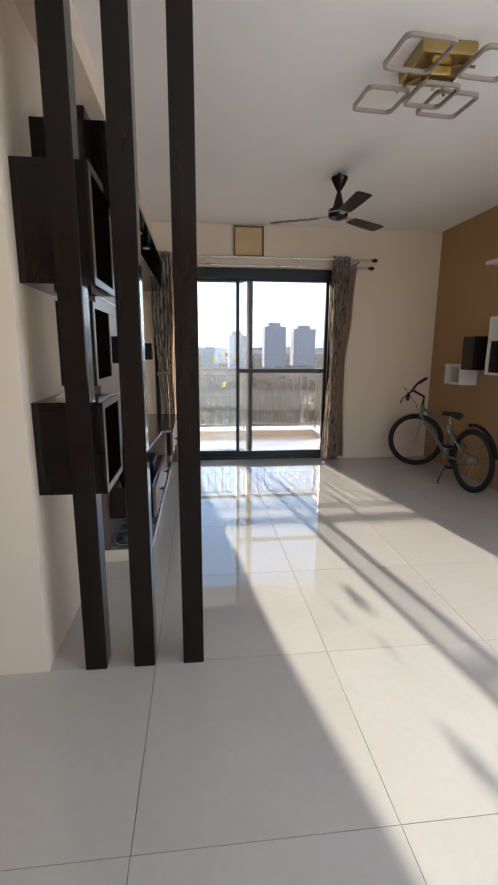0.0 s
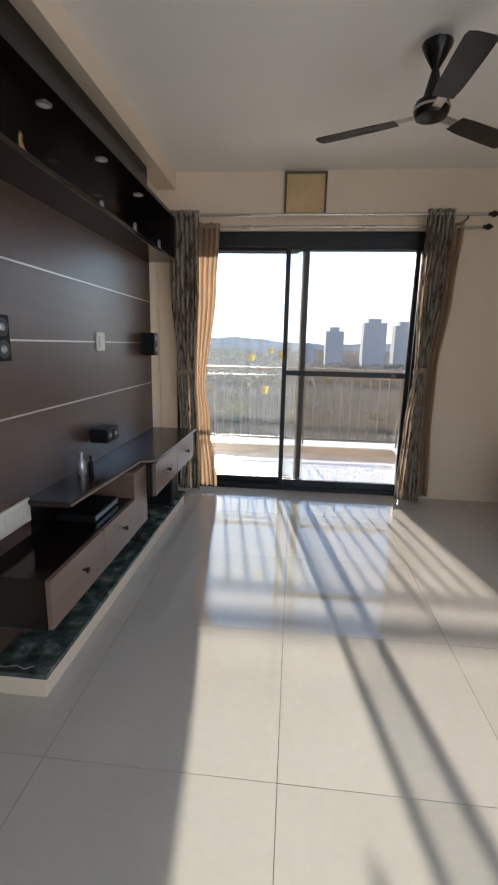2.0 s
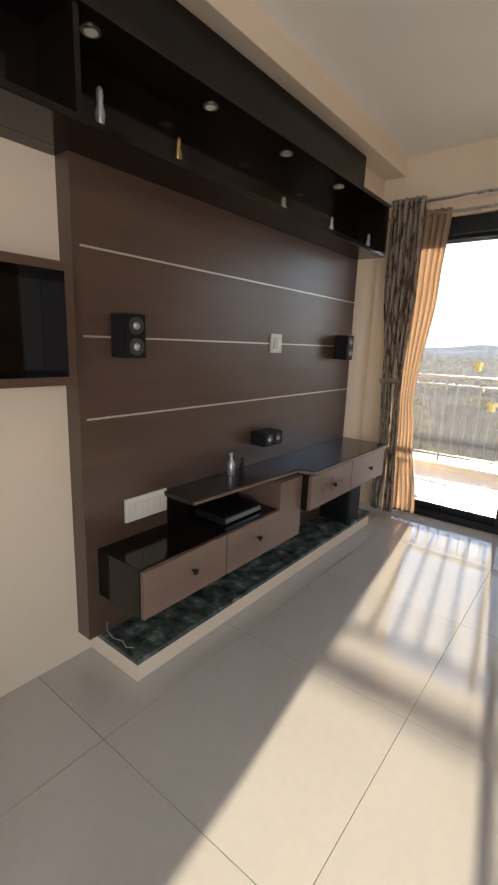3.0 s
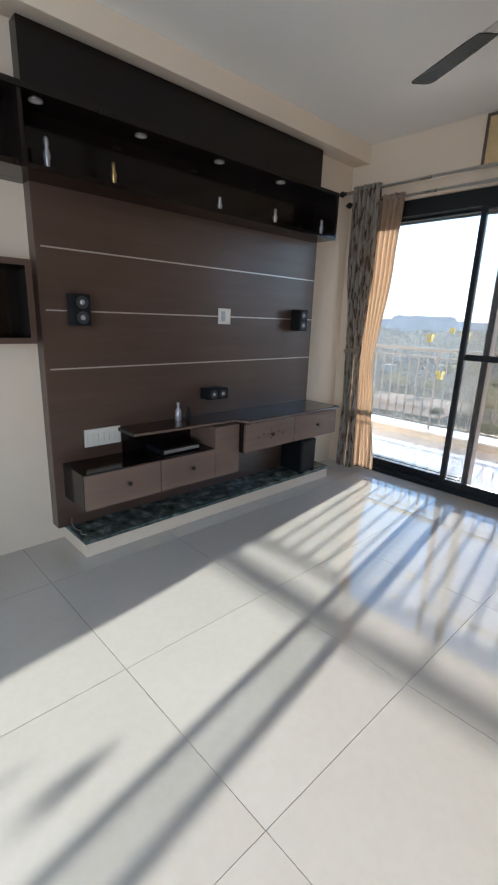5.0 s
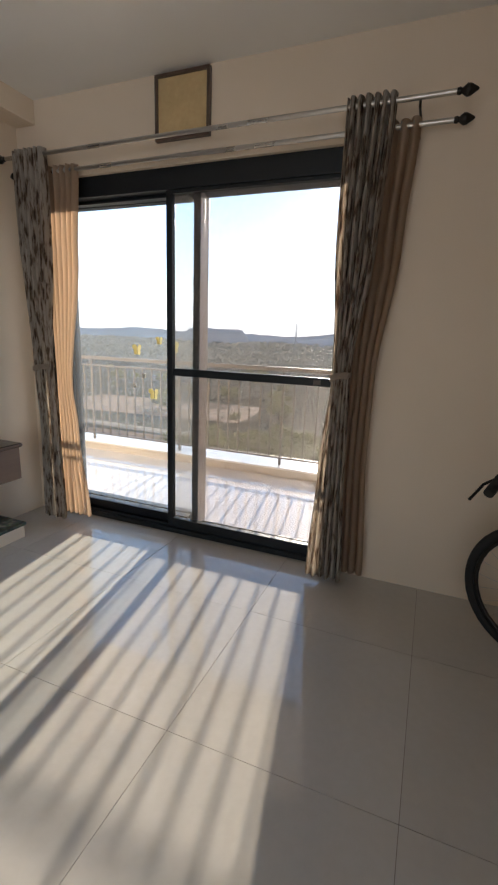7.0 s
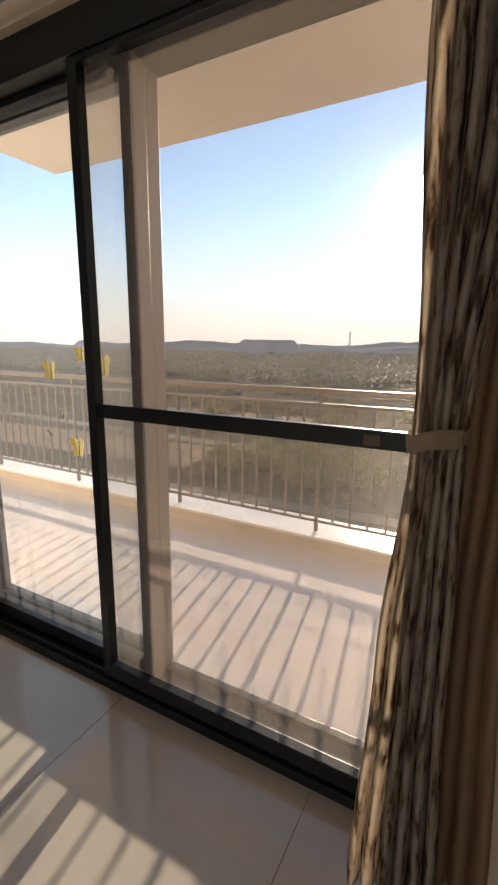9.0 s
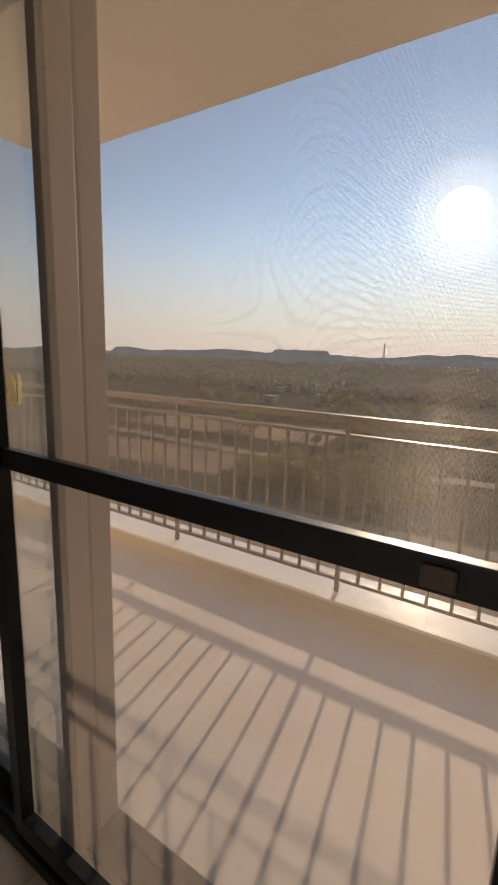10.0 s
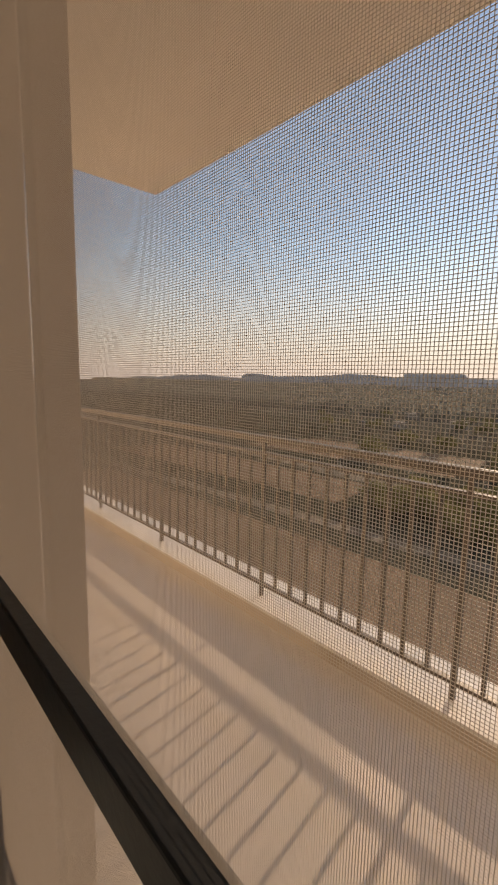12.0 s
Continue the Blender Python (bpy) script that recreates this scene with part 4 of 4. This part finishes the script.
    for s, w, z in ((0.21, 0.02, 0.75), (0.23, 0.075, 0.78), (0.31, 0.08, 0.78), (0.38, 0.05, 0.77), (0.46, 0.022, 0.77), (0.495, 0.012, 0.755)):
        rows.append([bm.verts.new(at(s, z + dz, w * k)) for k, dz in ((-1, -0.03), (-0.8, 0.0), (0, 0.012), (0.8, 0.0), (1, -0.03), (0, -0.035))])
    for a, b in zip(rows, rows[1:]):
        for k in range(6):
            bm.faces.new((a[k], a[(k + 1) % 6], b[(k + 1) % 6], b[k]))
    bm.faces.new(rows[0]), bm.faces.new(rows[-1][::-1])
    bmesh.ops.recalc_face_normals(bm, faces=bm.faces)
    part("saddle", bm, RUBBER, bike, "black padded saddle", smooth=60)
    stem_top = head_hi + (head_hi - head_lo).normalized() * 0.10
    left_end, right_end = Vector(grips[0]), Vector(grips[1])
    mid, across = (left_end + right_end) / 2, (right_end - left_end).normalized()
    part("stem", tube([head_hi, stem_top, mid], 0.015, 10), DARKSTEEL, bike, smooth=40)
    bar = part("handlebar", tube([mid - across * 0.245 - turned * 0.05 + up * 0.02, mid - across * 0.11 + up * 0.015, mid - across * 0.05, mid + across * 0.05, mid + across * 0.11 + up * 0.015, mid + across * 0.245 - turned * 0.05 + up * 0.02], 0.0125, 10), DARKSTEEL, bike, smooth=40)
    for s in (-1, 1):
        part("grip", tube([mid + across * 0.14 * s - turned * 0.012 + up * 0.016, mid + across * 0.255 * s - turned * 0.052 + up * 0.02], 0.019, 10), RUBBER, bar, "black rubber grip", smooth=40)
        part("brake_lever", tube([mid + across * 0.11 * s + turned * 0.01, mid + across * 0.135 * s + turned * 0.05 - up * 0.03, mid + across * 0.215 * s + turned * 0.04 - up * 0.05], 0.006, 6), BLACK, bar)
    part("chainring", lathe([(0.085, -0.003), (0.088, 0.0), (0.085, 0.003), (0.03, 0.004)], crank - out * 0.045, 28, axis=-out), DARKSTEEL, bike)
    part("chain", tube([crank - out * 0.045 + up * 0.086, rc - out * 0.045 + up * 0.04, rc - out * 0.045 - ahead * 0.04, rc - out * 0.045 - up * 0.04, crank - out * 0.045 - up * 0.086], 0.004, 6), DARKSTEEL, bike)
    for s, w in ((-1, Vector((0.5, 0, -0.86))), (1, Vector((-0.5, 0, 0.86)))):
        tip = crank + out * (0.075 * s) + (ahead * w.x + up * w.z) * 0.165
        c = part("crank_arm", tube([crank + out * 0.06 * s, tip], 0.011, 8), STEEL, bike)
        part("pedal", box(tip.x - 0.04, tip.x + 0.04, tip.y - 0.045, tip.y + 0.045, tip.z - 0.012, tip.z + 0.012, 0.004), BLACK, c)
    part("rear_guard", tube([rc + (ahead * math.cos(a) + up * math.sin(a)) * (R + 0.035) for a in [radians(q) for q in range(75, 166, 10)]], 0.018, 8), BLACK, bike, "short black rear mudguard", smooth=60)
    part("stand", tube([at(0.36, 0.27, 0.03), at(0.33, 0.012, 0.19), at(0.29, 0.008, 0.20)], 0.009, 8), DARKSTEEL, bike)
    part("cable", tube([mid + turned * 0.03, mid + turned * 0.10 + up * 0.03, head_hi + turned * 0.08, head_lo + ahead * 0.03, at(0.7, 0.6)], 0.003, 6), BLACK, bike)
    return bike


bicycle((3.325, 4.25, 0.0), (3.275, 5.37, 0.0), radians(60), ((2.855, 5.026, 0.842), (3.25, 5.336, 1.089)))

# ---- right wall boxes ----


def cube_shelf(x0, y0, y1, z0, z1, material, label, mid=None, w=0.022):
    b = thing("cube_shelf", (RIGHT_X, (y0 + y1) / 2, z0), label, "wall shelf", "cube shelves")
    part("bottom_board", box(x0, RIGHT_X, y0, y1, z0, z0 + w, 0.002), material, b)
    part("top_board", box(x0, RIGHT_X, y0, y1, z1 - w, z1, 0.002), material, b)
    part("side_board", box(x0, RIGHT_X, y0, y0 + w, z0 + w, z1 - w, 0.002), material, b)
    part("side_board", box(x0, RIGHT_X, y1 - w, y1, z0 + w, z1 - w, 0.002), material, b)
    if mid:
        part("middle_board", box(x0, RIGHT_X, y0 + w, y1 - w, mid, mid + w, 0.002), material, b)
    return b


cube_shelf(3.40, 4.80, 5.12, 1.05, 1.275, WHITE, "white laminate open cube shelf on the brown wall")
cube_shelf(3.40, 3.85, 4.38, 1.19, 1.75, WHITE, "white laminate two-tier cube shelf on the brown wall", 1.52)
dark = thing("cube_shelf", (RIGHT_X, 4.56, 1.22), "black laminate closed cube on the brown wall", "wall shelf", "cube shelves")
part("case", box(3.36, RIGHT_X, 4.53, 4.74, 1.225, 1.57, 0.003), BLACKWOOD, dark)
# black block fills the white two-tier shelf, so its lower opening looks dark
part("lower_tier_fill", box(3.42, RIGHT_X, 3.875, 4.355, 1.213, 1.518), BLACKWOOD, dark)
solid("wall_ledge", box(3.42, RIGHT_X, 3.75, 4.58, 2.27, 2.30, 0.003), WHITE, "white laminate wall ledge on the brown wall", "wall shelf")

# ---- outdoors ----
GZ = -24.0
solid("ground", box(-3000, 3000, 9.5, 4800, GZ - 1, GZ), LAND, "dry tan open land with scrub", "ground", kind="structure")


def ridge(name, y, x0, x1, base, height, seed, label):
    """A far line of hills with an uneven crest and a sloping face."""
    bm = bmesh.new()
    n = 260
    rows = []
    for i in range(n + 1):
        x = x0 + (x1 - x0) * i / n
        h = height * (0.65 + 0.5 * noise.noise((x * 0.0016 + seed, seed, 0)) + 0.16 * noise.noise((x * 0.008, seed, 3)) + 0.05 * noise.noise((x * 0.04, seed, 7)))
        rows.append([bm.verts.new((x, y - 95, base)), bm.verts.new((x, y - 45, base + h * 0.5)), bm.verts.new((x, y, base + h)), bm.verts.new((x, y + 300, base))])
    for a, b in zip(rows, rows[1:]):
        for k in range(3):
            bm.faces.new((a[k], b[k], b[k + 1], a[k + 1]))
    bmesh.ops.recalc_face_normals(bm, faces=bm.faces)
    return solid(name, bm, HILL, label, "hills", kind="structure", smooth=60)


ridge("backdrop_hills", 1500, -2900, 2900, GZ, 54, 1.7, "low hills tinted and faintly glowing for haze")
ridge("backdrop_hills", 2600, -2990, 2990, GZ, 74, 5.1, "low hills tinted and faintly glowing for haze")
bump, lines = bmesh.new(), []
for i in range(91):
    line = []
    for j in range(41):
        u, v = i / 45 - 1, j / 20 - 1
        k = max(0.0, min(1.0, (1 - math.hypot(u, v)) / 0.4))
        k = k * k * (3 - 2 * k)
        line.append(bump.verts.new((-500 + 100 * u, 1020 + 100 * v, GZ - 0.5 + k * (42 + 4 * noise.noise((u * 3, v * 3, 2)) + 3.2 * noise.noise((u * 22, v * 14, 5))))))
    lines.append(line)
for a, b in zip(lines, lines[1:]):
    for j in range(40):
        bump.faces.new((a[j], b[j], b[j + 1], a[j + 1]))
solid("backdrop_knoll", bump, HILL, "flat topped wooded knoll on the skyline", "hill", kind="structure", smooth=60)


def mast(x, y, h):
    m = thing("lattice_mast", (x, y, GZ), "thin far lattice mast on the skyline", "mast")
    for sx, sy in ((-1, -1), (1, -1), (1, 1), (-1, 1)):
        part("leg", tube([(x + 2.2 * sx, y + 2.2 * sy, GZ), (x + 0.4 * sx, y + 0.4 * sy, GZ + h)], 0.35, 6), TOWER, m)
    for k in range(1, 6):
        part("platform", box(x - 2.4 + 0.3 * k, x + 2.4 - 0.3 * k, y - 2.4 + 0.3 * k, y + 2.4 - 0.3 * k, GZ + h * k / 6, GZ + h * k / 6 + 0.8), TOWER, m)


mast(-231, 800, 54)


def tower_block(x, y, w, d, h, steps):
    b = thing("apartment_tower", (x, y, GZ), "far apartment tower in haze-paled grey", "apartment tower", "far towers")
    body = part("wall", box(x - w / 2, x + w / 2, y, y + d, GZ, GZ + h, 0.0), TOWER, b)
    part("roof", box(x - w * 0.3, x + w * 0.25, y + 2, y + d - 2, GZ + h, GZ + h + steps), TOWER, b, "stair head and tank on the roof")
    for z in range(4, int(h) - 2, 4):
        for k in range(5):
            xx = x - w / 2 + w * (k + 0.5) / 5
            part("window", box(xx - w * 0.06, xx + w * 0.06, y - 0.25, y + 0.1, GZ + z, GZ + z + 2.0), PANE, body)


for x, y, w, h in ((42, 480, 18, 41), (82, 480, 23, 50), (116, 490, 24, 48), (18, 640, 22, 26)):
    tower_block(x, y, w, 18, h, 4)


def house(x, y, w, d, h, roof):
    b = thing("house", (x, y, GZ), "small whitewashed house among the scrub", "house", "far houses")
    wl_ = part("wall", box(x - w / 2, x + w / 2, y - d / 2, y + d / 2, GZ, GZ + h), HOUSE, b)
    part("roof", box(x - w / 2 - 0.4, x + w / 2 + 0.4, y - d / 2 - 0.4, y + d / 2 + 0.4, GZ + h, GZ + h + 0.4), roof, b)
    for k in (-1, 1):
        part("window", box(x + k * w * 0.22 - 0.6, x + k * w * 0.22 + 0.6, y - d / 2 - 0.1, y - d / 2 + 0.1, GZ + h * 0.35, GZ + h * 0.7), PANE, wl_)


rng = random.Random(4)
for k in range(4):
    y = rng.uniform(190, 320)
    x = rng.uniform(-0.75, 0.42) * y
    house(x, y, rng.uniform(5, 9), rng.uniform(5, 8), rng.uniform(2.5, 3.5), rng.choice((ROOF, ROOF, HOUSE, BLUEROOF)))
for pts, w in (([(-300, 118), (-60, 104), (10, 112), (160, 150)], 5), ([(-140, 60), (-60, 67), (0, 71), (60, 69)], 3.5), ([(30, 60), (28, 112), (60, 240), (150, 420)], 5)):
    bm = bmesh.new()
    rows = []
    for i, (x, y) in enumerate(pts):
        a, b = Vector(pts[max(0, i - 1)]), Vector(pts[min(len(pts) - 1, i + 1)])
        s = (b - a).normalized()
        rows.append((bm.verts.new((x - s.y * w / 2, y + s.x * w / 2, GZ + 0.06)), bm.verts.new((x + s.y * w / 2, y - s.x * w / 2, GZ + 0.06))))
    for a, b in zip(rows, rows[1:]):
        bm.faces.new((a[0], a[1], b[1], b[0]))
    bmesh.ops.recalc_face_normals(bm, faces=bm.faces)
    solid("road", bm, ROAD, "dusty pale unpaved road", "road", kind="structure")


for (ax, ay, bx, by), lab in (((-120, 11, 60, 62), "bare red-brown field"), ((30, 95, 90, 130), "bare red-brown field"), ((-130, 120, -50, 160), "bare red-brown field"), ((-150, 74, -54, 100), "bare red-brown field")):
    solid("field", prism([(ax, ay), (bx, ay + 6), (bx - 3, by), (ax + 5, by - 4)], GZ, GZ + 0.04), SOIL, lab, "field", kind="structure")


def crown_mesh(seed, size, clumps, per):
    r = random.Random(seed)
    verts, faces = [], []
    for _ in range(clumps):
        while True:
            c = Vector((r.uniform(-1, 1), r.uniform(-1, 1), r.uniform(-0.55, 0.8)))
            if c.length < 1:
                break
        c *= size
        for _ in range(per):
            p = c + Vector((r.gauss(0, 1), r.gauss(0, 1), r.gauss(0, 0.8))) * size * 0.16
            u = Vector((r.uniform(-1, 1), r.uniform(-1, 1), r.uniform(-1, 1))).normalized()
            v = u.orthogonal().normalized()
            s = size * r.uniform(0.05, 0.11)
            i = len(verts)
            verts += [p + u * s, p + v * s * 0.6, p - u * s, p - v * s * 0.6]
            faces.append((i, i + 1, i + 2, i + 3))
    me = bpy.data.meshes.new("crown")
    me.from_pydata(verts, [], faces)
    me.materials.append(LEAF)
    return me


CROWNS = [crown_mesh(k, 3.2, 34, 34) for k in range(4)]


def tree(x, y, s, k):
    t = thing("tree", (x, y, GZ), "dusty olive tree with a rounded open crown", "tree", "trees in the land below")
    h = 3.4 * s
    trunk = tube([(x, y, GZ), (x + 0.2, y, GZ + h * 0.5), (x, y, GZ + h)], [0.28 * s, 0.2 * s, 0.13 * s], 7)
    for a in (0.3, 2.3, 4.4):
        trunk = tube([(x + 0.1, y, GZ + h * 0.7), (x + 1.6 * s * math.cos(a), y + 1.6 * s * math.sin(a), GZ + h * 1.35)], [0.12 * s, 0.04 * s], 5, bm=trunk)
    part("trunk", trunk, BARK, t)
    c = new("crown", CROWNS[k])
    c.parent = t
    c.location, c.scale, c.rotation_euler = (0, 0, h * 0.98), (s * 1.15, s * 1.15, s * 0.9), (0, 0, k * 1.3 + x)


for k in range(64):
    a, q = rng.uniform(0, 6.28), math.sqrt(rng.random())
    tree(-31 + 20 * q * math.cos(a), 92 + 17 * q * math.sin(a), rng.uniform(0.55, 0.85), k % 4)
for k in range(60):
    y = rng.uniform(120, 320)
    tree(rng.uniform(-0.8, 0.45) * y, y, rng.uniform(0.5, 1.1), k % 4)


def far_woods(count, y0, y1, size, leaves, seed):
    """Loose clumps of foliage, strewn evenly over a wedge of land."""
    r = random.Random(seed)
    verts, faces = [], []
    for _ in range(count):
        y = math.sqrt(r.uniform(y0 * y0, y1 * y1))
        x, s = r.uniform(-2.4, 0.7) * y, size * r.uniform(0.6, 1.3)
        if noise.noise((x * 0.012, y * 0.006, seed)) < -0.22:
            continue
        for _ in range(leaves):
            p = Vector((x + r.gauss(0, 0.45) * s, y + r.gauss(0, 0.45) * s, GZ + s * 0.5 + r.uniform(-0.5, 0.5) * s))
            u = Vector((r.uniform(-1, 1), r.uniform(-1, 1), r.uniform(-1, 1))).normalized()
            v, q, i = u.orthogonal().normalized(), s * r.uniform(0.09, 0.18), len(verts)
            verts += [p + u * q, p + v * q * 0.7, p - u * q, p - v * q * 0.7]
            faces.append((i, i + 1, i + 2, i + 3))
    me = bpy.data.meshes.new("far_woods")
    me.from_pydata(verts, [], faces)
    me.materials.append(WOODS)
    return me


for args, lab in (((4600, 300, 640, 8.0, 44, 3), "hazy grey-olive woods across the middle distance"), ((3200, 640, 1400, 13.0, 36, 5), "hazy grey-olive woods along the skyline"), ((800, 100, 320, 2.0, 26, 8), "low haze-greyed scrub on the dry land")):
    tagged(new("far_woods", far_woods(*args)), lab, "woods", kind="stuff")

# ---- paper butterflies on the door glass ----
for x, z, s, wing in ((0.715, 1.292, 0.036, YELLOW), (0.90, 1.36, 0.026, YELLOW), (1.015, 1.318, 0.040, YELLOW), (0.85, 0.985, 0.038, YELLOW), (0.77, 1.11, 0.016, WHITE), (0.69, 1.03, 0.014, WHITE)):
    y = 5.941
    w = thing("paper_butterfly", (x, y, z), "yellow paper butterfly stuck on the door glass" if wing is YELLOW else "small white paper butterfly stuck on the door glass", "decoration", "door butterflies")
    for d in (-1, 1):
        bm = bmesh.new()
        vs = [bm.verts.new(v) for v in ((x, y, z - s * 0.9), (x + d * s * 0.6, y - 0.008, z - s * 1.0), (x + d * s * 0.85, y - 0.009, z - s * 0.5), (x + d * s * 0.7, y - 0.007, z - s * 0.05), (x + d * s * 1.1, y - 0.012, z + s * 0.4), (x + d * s, y - 0.012, z + s * 0.9), (x + d * s * 0.4, y - 0.006, z + s * 1.1), (x, y, z + s * 0.4))]
        bm.faces.new(vs if d > 0 else vs[::-1])
        bmesh.ops.solidify(bm, geom=bm.faces[:], thickness=0.001)
        part("wing", bm, wing, w)
    part("body", tube([(x, y - 0.001, z - s * 0.8), (x, y - 0.001, z + s * 0.6)], 0.0018, 6), BLACK, w)

# ---- floor tiles ----
PITCH, X0, Y0 = 0.808, 1.125, 1.955
tiles = {}
for i in range(-6, 5):
    for j in range(-7, 6):
        xa, xb = max(X0 + i * PITCH, LEFT_X - 3), min(X0 + (i + 1) * PITCH, RIGHT_X)
        ya, yb = max(Y0 + j * PITCH, BACK_Y), min(Y0 + (j + 1) * PITCH, WALL_Y + 0.03)
        if xb - xa < 0.02 or yb - ya < 0.02 or (xb <= LEFT_X + 0.01 and ya > 1.96):
            continue
        key = (round(xb - xa, 3), round(yb - ya, 3))
        if key not in tiles:
            bm = box(-key[0] / 2 + 0.0011, key[0] / 2 - 0.0011, -key[1] / 2 + 0.0011, key[1] / 2 - 0.0011, -0.012, 0.0, 0.0)
            tiles[key] = finish(bm, "tile", TILE)
        o = new("tile", tiles[key])
        o.parent = floor
        o.location = ((xa + xb) / 2, (ya + yb) / 2, rng.uniform(-0.0004, 0.0))
